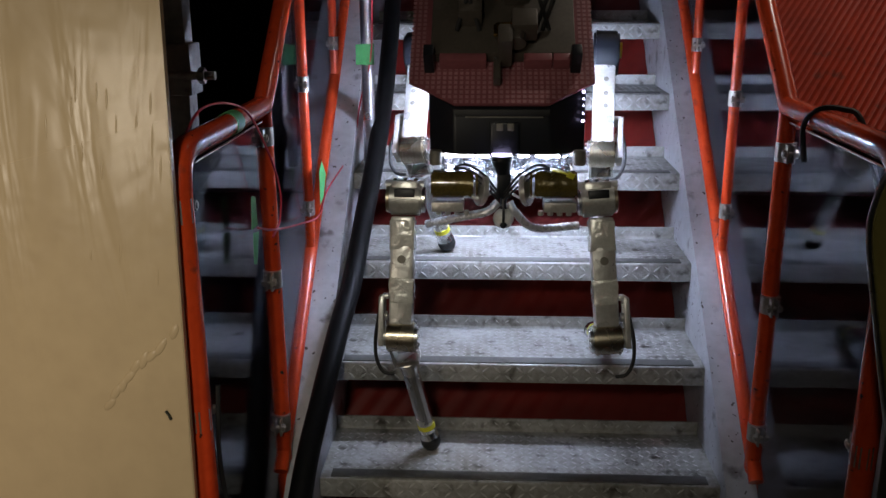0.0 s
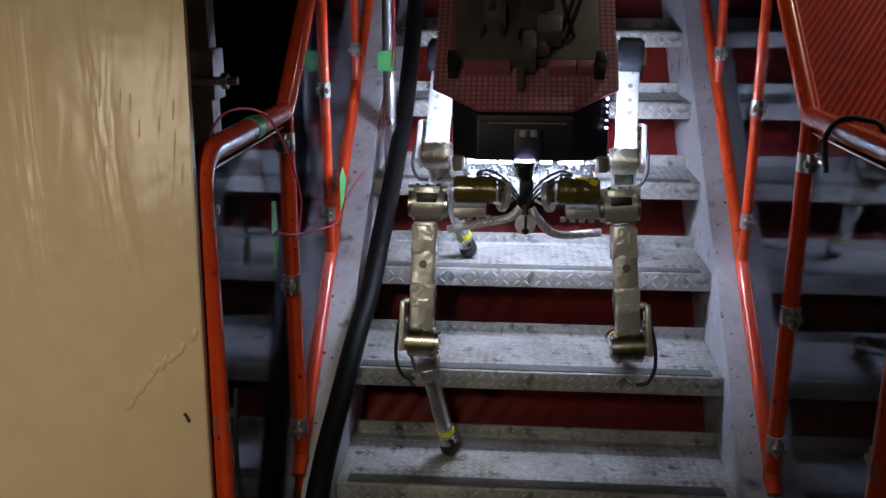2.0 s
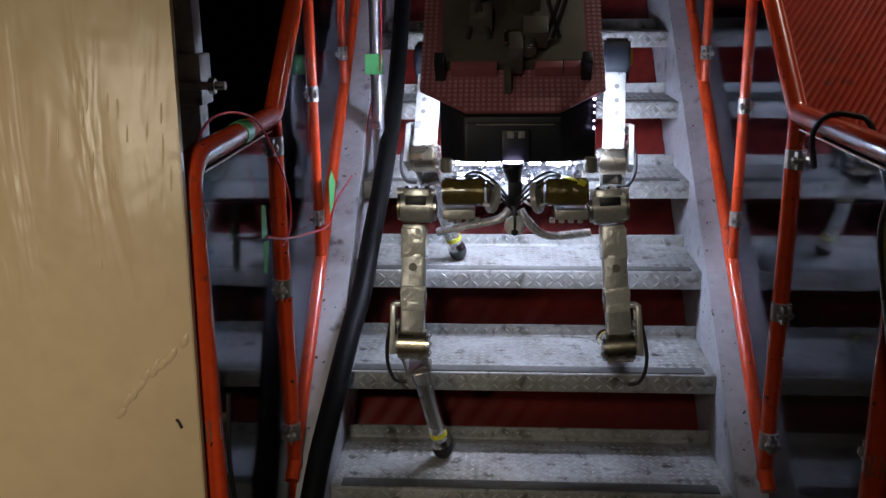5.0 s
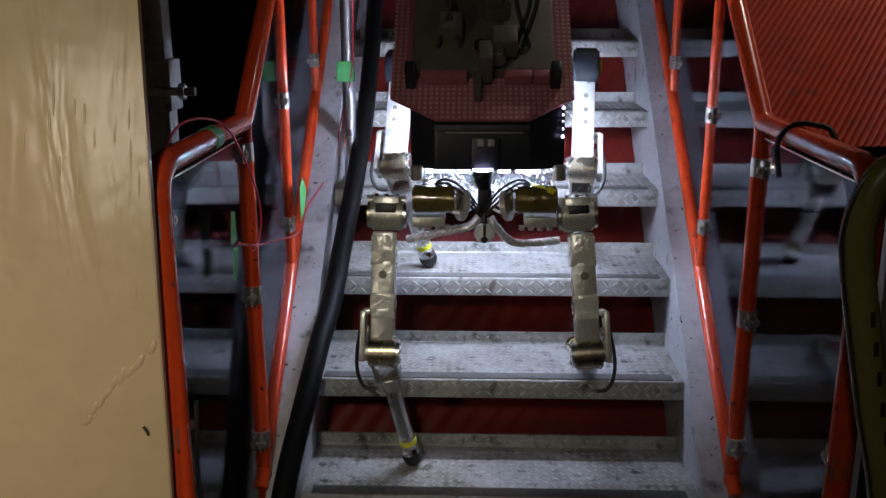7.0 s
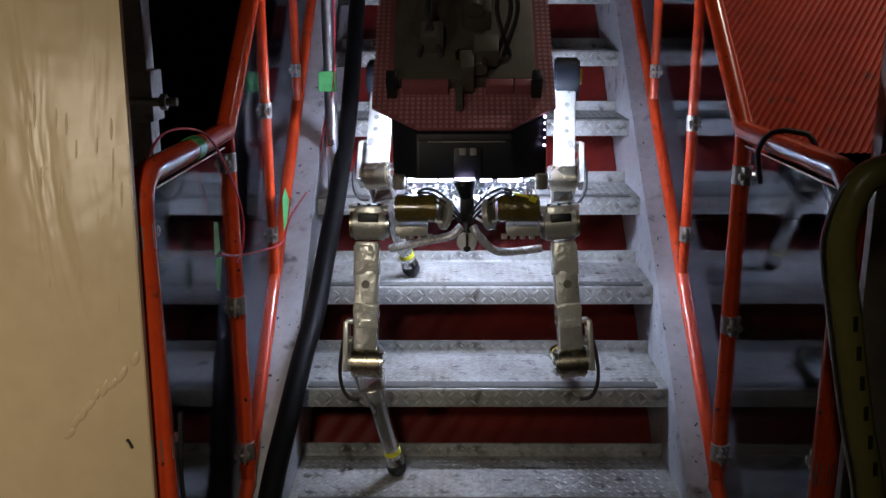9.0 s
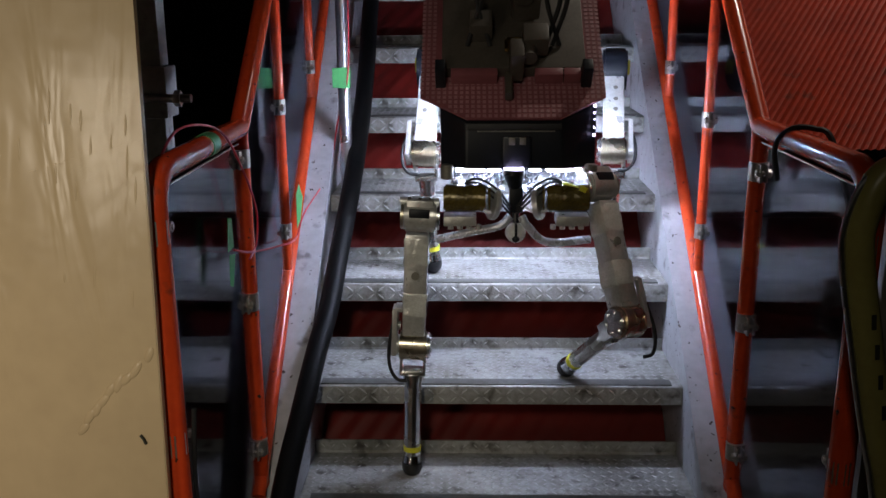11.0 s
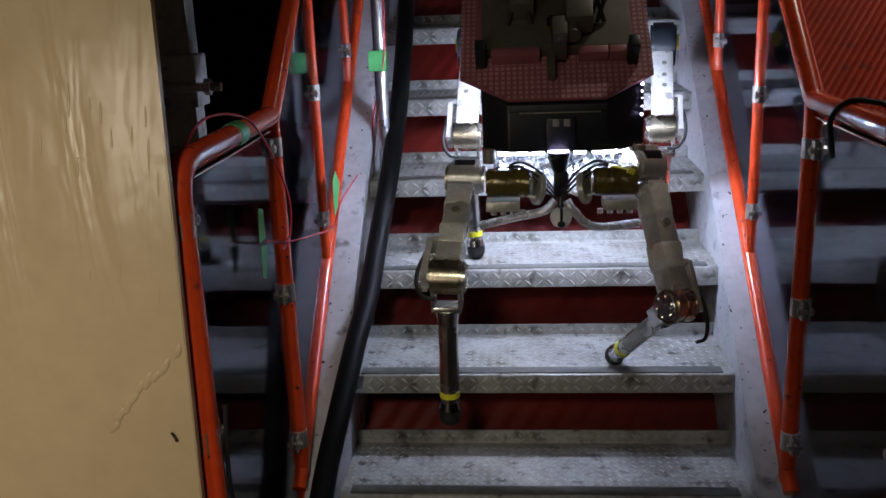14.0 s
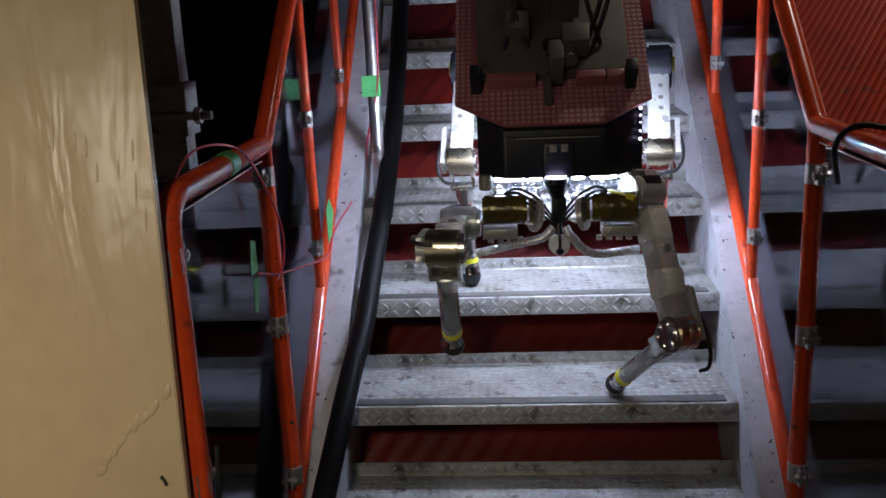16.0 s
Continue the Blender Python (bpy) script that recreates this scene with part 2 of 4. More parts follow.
def tube(bm, path, r, seg=14):
    path = [Vector(q) for q in path]
    rings, normal = [], None
    for i, q in enumerate(path):
        d = (path[min(i + 1, len(path) - 1)] - path[max(i - 1, 0)]).normalized()
        if normal is None:
            normal = d.orthogonal().normalized()
        normal = (normal - d * normal.dot(d)).normalized()
        side = d.cross(normal)
        rings.append([bm.verts.new(q + (normal * math.cos(a) + side * math.sin(a)) * r) for a in [2 * math.pi * k / seg for k in range(seg)]])
    for a, b in zip(rings, rings[1:]):
        for k in range(seg):
            bm.faces.new((a[k], a[(k + 1) % seg], b[(k + 1) % seg], b[k]))
    bm.faces.new(rings[0][::-1])
    bm.faces.new(rings[-1])


def prism(bm, profile, x0, x1):
    """Extrude a (y, z) outline along x."""
    a = [bm.verts.new((x0, y, z)) for y, z in profile]
    b = [bm.verts.new((x1, y, z)) for y, z in profile]
    n = len(profile)
    for k in range(n):
        bm.faces.new((a[k], a[(k + 1) % n], b[(k + 1) % n], b[k]))
    bm.faces.new(a[::-1])
    bm.faces.new(b)


def mesh_of(name, bm, material, smooth=True):
    bmesh.ops.recalc_face_normals(bm, faces=bm.faces[:])
    me = bpy.data.meshes.new(name)
    bm.to_mesh(me)
    bm.free()
    me.materials.append(material)
    if smooth and me.polygons:
        me.polygons.foreach_set("use_smooth", [True] * len(me.polygons))
        me.set_sharp_from_angle(angle=radians(28))
    return me


def part(name, bm, material, parent=None, label="", at=None):
    ob = new(name, mesh_of(name, bm, material))
    if parent is not None:
        ob.parent = parent
    if at is not None:
        ob.matrix_basis = at
    return tagged(ob, label) if label else ob


def thing(name, label, category, group="", at=(0, 0, 0)):
    e = new(name)
    e.location = at
    e.empty_display_size = 0.1
    return tagged(e, label, category, group)


def solid(name, bm, material, label, category, group="", kind=""):
    return tagged(part(name, bm, material), label, category, group, kind)


# ---------------------------------------------------------------- plan
ZA = 0.74                    # top of the fourth tread's nosing
RISE, RUN, DEEP = 0.185, 0.212, 0.237
HALF = 0.437                 # half the clear width between the stringers
RAIL_X = {-1: -0.511, 1: 0.498}   # rail planes
RX, XL = RAIL_X[1], RAIL_X[-1]
SLOPE = RISE / RUN
BEND = -0.2125               # where the level handrail starts to climb
LOW0, FLAT = ZA + 0.0685, ZA + 0.6325
NSTEP = 12

# ---------------------------------------------------------------- setting
bm = bmesh.new()
box(bm, (9, 10, 0.1), (0, 0, -0.05))
solid("floor", bm, M_CONCRETE, "dark worn concrete hall floor", "floor", kind="structure")
bm = bmesh.new()
box(bm, (9, 10, 0.1), (0, 0, 4.65))
solid("ceiling", bm, M_HALL, "dark hall ceiling far overhead", "ceiling", kind="structure")
for nm, size, at in (("wall_north", (9, 0.15, 4.6), (0, 5.08, 2.3)), ("wall_south", (9, 0.15, 4.6), (0, -5.08, 2.3)),
                     ("wall_east", (0.15, 10, 4.6), (4.58, 0, 2.3)), ("wall_west", (0.15, 10, 4.6), (-4.58, 0, 2.3))):
    bm = bmesh.new()
    box(bm, size, at)
    solid(nm, bm, M_HALL, "dark unlit hall wall", "wall", kind="structure")


def corrugated(bm, origin, u, v, width, height, pitch, amp, lean):
    """A ribbed sheet spanned by u and v; the ribs lean by that many degrees from v."""
    o, u, v = Vector(origin), Vector(u).normalized(), Vector(v).normalized()
    n = u.cross(v)
    step = pitch / 4
    cs, sn = math.cos(radians(lean)), math.sin(radians(lean))
    # ribs run along r, the profile along s; the sheet is cut to the rectangle afterwards
    span = width + height
    cols = int(2 * span / step)
    r, s = v * cs + u * sn, u * cs - v * sn
    rows = []
    for i in range(cols):
        d = -span + i * step
        h = amp * math.sin(2 * math.pi * d / pitch)
        rows.append((bm.verts.new(o + s * d - r * span + n * h), bm.verts.new(o + s * d + r * span + n * h)))
    for a, b in zip(rows, rows[1:]):
        bm.faces.new((a[0], b[0], b[1], a[1]))
    for co, no in ((o, -u), (o + u * width, u), (o, -v), (o + v * height, v)):
        bmesh.ops.bisect_plane(bm, geom=bm.verts[:] + bm.edges[:] + bm.faces[:], plane_co=co, plane_no=no, clear_outer=True)


bm = bmesh.new()
run_dir = Vector((0, RUN, RISE)).normalized()
corrugated(bm, (RX + 0.002, BEND, FLAT - 0.045), (1, 0, 0), run_dir, 2.4, 2.9, 0.0130, 0.0022, 32)
solid("red_sheet_cover", bm, M_REDWALL, "orange-red corrugated sheet cover sloping beside the stairs", "sheet cover", kind="structure")
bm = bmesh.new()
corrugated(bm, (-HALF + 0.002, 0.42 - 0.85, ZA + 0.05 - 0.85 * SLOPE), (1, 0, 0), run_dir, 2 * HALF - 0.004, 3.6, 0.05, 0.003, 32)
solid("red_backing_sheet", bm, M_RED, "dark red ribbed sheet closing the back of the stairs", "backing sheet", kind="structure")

bm = bmesh.new()
box(bm, (2.2, 0.012, 2.62), (-0.504 - 1.1, -0.756, 1.335), Matrix.Rotation(radians(1.15), 3, "Y"))
partition = solid("beige_partition", bm, M_BEIGE, "glossy beige painted partition panel with drips", "partition", kind="structure")
bm = bmesh.new()
film = [(-0.5035, ZA + 0.687), (-1.6, ZA + 0.39), (-1.6, 0.05), (-0.531, 0.05)]
near = [bm.verts.new((x, -0.7634, z)) for x, z in film]
far = [bm.verts.new((x, -0.7615, z)) for x, z in film]
for k in range(4):
    bm.faces.new((near[k], near[(k + 1) % 4], far[(k + 1) % 4], far[k]))
bm.faces.new(near)
bm.faces.new(far[::-1])
part("lapped_film", bm, M_BEIGE, partition, "overlapping lower layer with a slanting edge")
# runs of thick paint, and a slanting row of puckers
for x, z, tall in [(-0.625, 1.473, 0.05), (-0.597, 1.462, 0.03), (-0.584, 1.454, 0.03), (-0.673, 1.416, 0.035), (-0.634, 1.443, 0.03), (-0.524, 1.447, 0.03), (-0.547, 1.412, 0.05), (-0.576, 1.404, 0.06), (-0.526, 1.397, 0.05), (-0.626, 1.381, 0.03), (-0.518, 1.358, 0.04), (-0.601, 1.357, 0.03), (-0.588, 1.235, 0.035), (-0.537, 1.202, 0.03), (-0.631, 1.235, 0.02)]:
    bm = bmesh.new()
    bmesh.ops.create_uvsphere(bm, u_segments=10, v_segments=8, radius=1.0, matrix=Matrix.Translation((x, -0.7632 if z < 1.40 else -0.762, z)) @ Matrix.Rotation(radians(6), 4, "Y") @ Matrix.Diagonal((0.0018, 0.0008, tall / 2, 1)))
    part("paint_run", bm, M_BEIGE, partition)
for k, (x, z) in enumerate([(-0.521, 1.118), (-0.543, 1.094), (-0.558, 1.08), (-0.57, 1.073), (-0.584, 1.062), (-0.596, 1.045), (-0.606, 1.032), (-0.618, 1.02), (-0.629, 1.001)]):
    bm = bmesh.new()
    bmesh.ops.create_uvsphere(bm, u_segments=12, v_segments=8, radius=1.0, matrix=Matrix.Translation((x, -0.7634, z)) @ Matrix.Rotation(radians(24 + 9 * (k % 3)), 4, "Y") @ Matrix.Diagonal((0.0058, 0.0022, 0.013 + 0.003 * (k % 2), 1)))
    part("pucker", bm, M_BEIGE, partition)
bm = bmesh.new()
box(bm, (1.6, 0.04, 2.6), (0.70 + 0.8, -0.33, 1.3), bevel=0.006)
solid("pale_partition", bm, M_PALE, "pale glossy panel wrapped in plastic film", "partition", kind="structure")

# ---------------------------------------------------------------- staircase
stairs = thing("staircase", "grey steel staircase with galvanised checker plate treads", "staircase")
tagged(stairs, kind="structure")


def tread_profile():
    t = 0.005
    top = [(DEEP, 0.031), (DEEP, 0.004), (DEEP - 0.004, 0.0), (0.006, 0.0), (0.002, -0.002), (0.0, -0.006), (0.0, -0.046)]
    under = [(t, -0.046), (t, -0.008), (0.008, -t), (DEEP - 0.007, -t), (DEEP + t, -0.003), (DEEP + t, 0.031)]
    return top + under


bm = bmesh.new()
prism(bm, tread_profile(), -HALF + 0.001, HALF - 0.001)
tread_mesh = mesh_of("tread", bm, M_TREAD)


def lozenges(spots, lift):
    """Raised lozenges of checker plate; spots: centre, the two surface axes and the turn."""
    verts, faces = [], []
    for c, u, v, turn, size in spots:
        d = u * math.cos(turn) + v * math.sin(turn)
        e = v * math.cos(turn) - u * math.sin(turn)
        n = u.cross(v)
        k = len(verts)
        for a, b, h in ((-0.0145, 0, -0.0004), (0, -0.0040, -0.0004), (0.0145, 0, -0.0004), (0, 0.0040, -0.0004), (-0.008, 0, lift), (0.008, 0, lift)):
            verts.append(c + (d * a + e * b) * size + n * (h * size))
        faces += [(k, k + 1, k + 4), (k + 1, k + 5, k + 4), (k + 1, k + 2, k + 5), (k + 2, k + 3, k + 5), (k + 3, k + 4, k + 5), (k + 3, k, k + 4)]
    me = bpy.data.meshes.new("checker_relief")
    me.from_pydata([tuple(q) for q in verts], [], faces)
    me.materials.append(M_WORN)
    return me


spots = []
pt = 0.0195
for i in range(int((2 * HALF - 0.03) / pt)):
    x = -HALF + 0.02 + i * pt
    for j in range(9):
        spots.append((Vector((x, 0.05 + j * pt, 0)), Vector((1, 0, 0)), Vector((0, 1, 0)), radians(45 if (i + j) % 2 else -45), 0.55))
for i in range(int((2 * HALF - 0.03) / 0.0265)):
    x = -HALF + 0.02 + i * 0.0265
    for j in range(2):
        spots.append((Vector((x, 0, -0.014 - j * 0.0205)), Vector((1, 0, 0)), Vector((0, 0, 1)), radians(42 if (i + j) % 2 else -42), 0.84))
    spots.append((Vector((x, DEEP, 0.017)), Vector((1, 0, 0)), Vector((0, 0, 1)), radians(45 if i % 2 else -45), 0.55))
relief_mesh = lozenges(spots, 0.0018)
bm = bmesh.new()
box(bm, (2 * HALF - 0.05, 0.032, 0.003), (0, 0.022, 0.0012), bevel=0.0008)
strip_mesh = mesh_of("nosing_strip", bm, M_STRIP)
for i in range(NSTEP):
    tr = new("tread", tread_mesh)
    tr.parent = stairs
    tr.location = (0, (i - 3) * RUN, ZA + (i - 3) * RISE)
    rl = new("checker_relief", relief_mesh)
    rl.parent = tr
    tagged(rl, kind="stuff")
    st = new("nosing_strip", strip_mesh)
    st.parent = tr

for sgn in (-1, 1):
    bm = bmesh.new()
    y0, y1 = -0.80, 2.3
    up, dn, t, wide, ft = 0.05, -0.34, 0.008, 0.064, 0.011   # web above and below the line of nosings, flanges
    outline = [(0, dn), (wide, dn), (wide, dn + ft), (t, dn + ft), (t, up - ft), (wide, up - ft), (wide, up), (0, up)]
    ends = [[bm.verts.new((sgn * (HALF + x), y, ZA + y * SLOPE + z)) for x, z in outline] for y in (y0, y1)]
    n = len(outline)
    for k in range(n):
        bm.faces.new((ends[0][k], ends[0][(k + 1) % n], ends[1][(k + 1) % n], ends[1][k]))
    bm.faces.new(ends[0][::-1])
    bm.faces.new(ends[1])
    bmesh.ops.bisect_plane(bm, geom=bm.verts[:] + bm.edges[:] + bm.faces[:], plane_co=(0, 0, 0.001), plane_no=(0, 0, -1), clear_outer=True)
    part("stringer", bm, M_STRINGER, stairs, "grey painted channel stringer with chipped spots")

# ---------------------------------------------------------------- railings
TR = 0.0195


def railing(sgn):
    X = RAIL_X[sgn]
    rail = thing("railing", "orange painted tubular stair railing", "railing", "stair railings", (X, -0.718, 0))

    def P(y, z):
        return Vector((0, y + 0.718, z))

    def add(name, pts, r=TR, m=M_ORANGE, label=""):
        bm = bmesh.new()
        tube(bm, pts, r)
        return part(name, bm, m, rail, label)

    top = 2.0
    level = fillet([P(-0.718, 0.0), P(-0.718, FLAT), P(BEND - 0.02, FLAT)], 0.06)
    climb = fillet([P(BEND - 0.02, FLAT), P(BEND, FLAT), P(top, FLAT + (top - BEND) * SLOPE)], 0.012, 3)
    add("handrail", level + climb[1:])
    add("bottom_rail", [P(-0.25, LOW0 - 0.25 * SLOPE), P(top, LOW0 + top * SLOPE)], 0.016)
    for k, y in enumerate((BEND, 0.177, 0.615, 1.053, 1.491)):
        lo = 0.0 if k == 0 else LOW0 + y * SLOPE
        hi = FLAT + (y - BEND) * SLOPE
        add("post", [P(y, lo), P(y, hi)], 0.0170 if k == 0 else 0.0122)
    return rail


for sgn in (-1, 1):
    railing(sgn)


def clip_mesh(r):
    bm = bmesh.new()
    cyl(bm, (0, 0, -0.018), (0, 0, 0.018), r, seg=20)
    for x in (-0.006, 0.006):
        box(bm, (0.004, 0.020, 0.034), (x, -r - 0.008, 0), bevel=0.001)
    cyl(bm, (-0.016, -r - 0.010, 0), (0.016, -r - 0.010, 0), 0.0045, seg=10)
    for x in (-0.011, 0.011):
        cyl(bm, (x - 0.003, -r - 0.010, 0), (x + 0.003, -r - 0.010, 0), 0.0085, seg=6)
    return mesh_of("panel_clip", bm, M_CLIP)


CLIP, SMALL_CLIP = clip_mesh(0.0192), clip_mesh(0.0142)
for sgn, spots_ in ((-1, ((-0.718, 0.549), (-0.718, 0.218), (-0.219, 0.574), (-0.219, 0.280), (-0.219, -0.045), (0.177, 0.633), (0.177, 0.332), (0.615, 0.699))),
                    (1, ((-0.718, 0.529), (-0.718, 0.18), (-0.219, 0.547), (-0.219, 0.238), (-0.219, -0.047), (0.177, 0.600), (0.177, 0.332), (0.615, 0.693)))):
    for y, z in spots_:
        c = new("panel_clip", CLIP if y < 0 else SMALL_CLIP)
        c.matrix_basis = Matrix.Translation((RAIL_X[sgn], y, ZA + z)) @ (pose(0, 0, 0, 0, 0, 180) if y < -0.5 else Matrix())
        tagged(c, "bare metal clip holding a plastic panel to a rail post", "clip", "panel clips")

for sgn in (-1, 1):
    spans = [(-0.712, -0.228)] + [(a + 0.02, c - 0.02) for a, c in ((BEND, 0.177), (0.177, 0.615), (0.615, 1.053), (1.053, 1.491))]
    for k, (a, c) in enumerate(spans):
        pan = thing("guard_panel", "scratched clear plastic guard panel between railing posts", "guard panel", "guard panels", (RAIL_X[sgn], (a + c) / 2, 0))
        m0, h = (a + c) / 2, (c - a) / 2
        lo = (lambda y: 0.35) if k == 0 else (lambda y: LOW0 + 0.02 + y * SLOPE)
        hi = (lambda y: FLAT - 0.03) if k == 0 else (lambda y: FLAT - 0.03 + (y - BEND) * SLOPE)
        bm = bmesh.new()
        prism(bm, [(-h, lo(a)), (h, lo(c)), (h, hi(c)), (-h, hi(a))], -0.0015, 0.0015)
        part("sheet", bm, M_ACRYLIC, pan)
        bm = bmesh.new()
        if k == 0:
            prism(bm, [(-h, hi(a) + 0.0005), (h, hi(c) + 0.0005), (h, hi(c) + 0.0025), (-h, hi(a) + 0.0025)], -0.002, 0.002)
            part("edge_strip", bm, M_CLIP, pan, "pale sawn edge")
            continue
        e, q = -h, a
        prism(bm, [(e - 0.001, lo(q)), (e + 0.001, lo(q)), (e + 0.001, hi(q)), (e - 0.001, hi(q))], -0.002, 0.002)
        part("edge_strip", bm, M_CLIP, pan, "pale sawn edge")

# ---------------------------------------------------------------- things round the stairs
bm = bmesh.new()
box(bm, (0.075, 0.05, 3.30), (-0.705, -0.15, 2.948), bevel=0.004)
box(bm, (0.105, 0.07, 0.10), (-0.705, -0.165, ZA + 0.70), bevel=0.004)
col = solid("steel_column", bm, M_GREYPOST, "dull grey steel hanger post with a bolted bracket", "steel post")
bm = bmesh.new()
cyl(bm, (-0.12, 0, 0), (0.098, 0, 0), 0.0085, seg=12)
cyl(bm, (0.066, 0, 0), (0.078, 0, 0), 0.016, seg=6)
part("clamp_bolt", bm, M_CLIP, col, "threaded clamp bolt with a nut", pose(-0.70, -0.207, ZA + 0.69))

# black cable duct lying along the stringer
bm = bmesh.new()
tube(bm, smooth_path([(-0.475, -0.62, ZA - 0.455), (-0.466, -0.42, ZA - 0.28), (-0.455, -0.255, ZA - 0.13), (-0.440, -0.137, ZA - 0.036), (-0.420, 0.01, ZA + 0.078), (-0.404, 0.12, ZA + 0.15), (-0.394, 0.244, ZA + 0.25), (-0.377, 0.408, ZA + 0.395), (-0.367, 0.574, ZA + 0.54), (-0.366, 0.759, ZA + 0.70), (-0.37, 0.964, ZA + 0.88), (-0.375, 1.5, ZA + 1.35), (-0.38, 2.1, ZA + 1.87)]), 0.025, 16)
solid("black_hose", bm, M_BLACKHOSE, "thick black rubber hose lying up the stair flight", "hose")


def pipe(y, z0, z1, x, r):
    p_ = thing("steel_pipe", "upright stainless steel pipe with green tape", "pipe", "upright pipes", (x, y, ZA + z0))
    bm = bmesh.new()
    cyl(bm, (0, 0, 0), (0, 0, z1 - z0), r, seg=20, bevel=0.003)
    part("tube", bm, M_STEELPIPE, p_)
    return p_


p1 = pipe(0.50, 0.37, 2.2, -0.40, 0.017)
bm = bmesh.new()
cyl(bm, (0, 0, 0), (0, 0, 0.055), 0.0183, seg=20)
box(bm, (0.045, 0.0015, 0.053), (-0.006, -0.0183, 0.0275))
part("green_tape", bm, M_GREEN, p1, "green adhesive tape", pose(0, 0, 0.28))


def wire(name, pts, r, m, label, cat):
    bm = bmesh.new()
    tube(bm, smooth_path(pts, 6), r, 8)
    return solid(name, bm, m, label, cat)


wire("red_wire", [(XL - 0.005, -0.709, FLAT - 0.01), (XL, -0.584, FLAT + 0.045), (XL + 0.02, -0.423, FLAT + 0.022), (XL + 0.03, -0.315, FLAT - 0.07), (XL + 0.034, -0.253, ZA + 0.475), (XL + 0.03, -0.253, ZA + 0.412), (XL + 0.03, -0.315, ZA + 0.395)], 0.0022, M_WIRE, "thin red wire looped over the railing", "wire")
wire("red_wire", [(XL + 0.03, -0.418, ZA + 0.441), (XL + 0.03, -0.297, ZA + 0.405), (XL + 0.03, -0.074, ZA + 0.357), (XL + 0.025, 0.168, ZA + 0.314), (XL + 0.04, 0.221, ZA + 0.368), (-0.45, 0.52, ZA + 0.42), (-0.425, 0.50, ZA + 0.54), (-0.385, 0.48, ZA + 0.70), (-0.38, 0.48, ZA + 1.0)], 0.0022, M_WIRE,
     "thin red wire strung up the stair side", "wire")
wire("black_wire", [(XL + 0.03, -0.709, ZA + 0.269), (XL + 0.02, -0.7, ZA + 0.135), (XL + 0.03, -0.691, ZA + -0.017), (XL + 0.02, -0.655, ZA + -0.088)], 0.004, M_RUBBER, "black cable hanging at the near post", "cable")
wire("black_wire", [(RX - 0.015, -0.372, FLAT - 0.075), (RX - 0.026, -0.380, FLAT - 0.012), (RX - 0.008, -0.400, FLAT + 0.020), (RX + 0.02, -0.432, FLAT + 0.024), (RX + 0.04, -0.459, FLAT + 0.008), (RX + 0.06, -0.512, FLAT - 0.1)], 0.0050, M_RUBBER,
     "black cable tied round the handrail", "cable")


def tape(pts, label):
    bm = bmesh.new()
    vs = [bm.verts.new(q) for q in pts]
    bm.faces.new(vs)
    r_ = bmesh.ops.extrude_face_region(bm, geom=bm.faces[:])
    bmesh.ops.translate(bm, verts=[v for v in r_["geom"] if isinstance(v, bmesh.types.BMVert)], vec=(0.0012, -0.0012, 0))
    return solid("green_tape", bm, M_GREEN, label, "tape", "green tape pieces")


tape([(XL + 0.033, 0.15, ZA + 0.345), (XL + 0.036, 0.177, ZA + 0.359), (XL + 0.04, 0.199, ZA + 0.412), (XL + 0.036, 0.177, ZA + 0.448), (XL + 0.033, 0.154, ZA + 0.426)], "curled green adhesive tape stuck at the bottom rail")
XP = XL + 0.026
tape([(XP, -0.447, ZA + 0.445), (XP, -0.408, ZA + 0.445), (XP, -0.410, ZA + 0.497), (XP, -0.436, ZA + 0.504)], "strip of green adhesive tape on the guard panel")
tape([(XP, -0.446, ZA + 0.383), (XP, -0.428, ZA + 0.375), (XP, -0.402, ZA + 0.43), (XP, -0.438, ZA + 0.437)], "strip of green adhesive tape on the guard panel")
bm = bmesh.new()
cyl(bm, (0, -0.02, 0), (0, 0.02, 0), TR + 0.0015, seg=20)
o = solid("green_tape", bm, M_GREEN, "band of green adhesive tape round the handrail", "tape", "green tape pieces")
o.location = (XL, -0.441, FLAT)

bm = bmesh.new()
tube(bm, smooth_path([(0, 0, 0), (0.004, 0, -0.006), (0.007, 0, -0.014)], 4), 0.0022, 8)
o = solid("scuff_mark", bm, M_INK, "small dark scuff stuck to the beige panel", "mark")
o.location = (-0.545, -0.7652, ZA + 0.252)
# olive hose hanging over the near rail
hose = thing("water_hose", "olive yellow hose with black print hanging over the rail", "hose", at=(0.486, -0.84, 0))
bm = bmesh.new()
hp = smooth_path([(0.20, 0.24, ZA + 0.61), (0.07, 0.09, ZA + 0.66), (0.0, 0.01, ZA + 0.662), (-0.036, 0.0, ZA + 0.645), (-0.053, 0.0, ZA + 0.59), (-0.050, 0.0, ZA + 0.538), (-0.029, 0.0, ZA + 0.437), (-0.004, 0.0, ZA + 0.324), (0.026, 0.0, ZA + 0.204), (0.06, 0.0, ZA - 0.02), (0.08, 0.01, ZA - 0.4), (0.09, 0.02, 0.03)])
tube(bm, hp, 0.0195, 18)
part("hose_body", bm, M_HOSE, hose)
bm = bmesh.new()
tube(bm, [q + Vector((-0.022, -0.004, -0.004)) for q in hp[14:]], 0.0045, 10)
part("side_conduit", bm, M_STEELPIPE, hose, "thin grey metal conduit along the hose")
for k in range(7):
    q = hp[46 + 3 * k]
    bm = bmesh.new()
    box(bm, (0.006, 0.0016, 0.020), (0, 0, 0))
    part("print_bar", bm, M_INK, hose, "", Matrix.Translation(q + Vector((0.004, -0.0197, 0))) @ pose(0, 0, 0, 0, -6, 0))

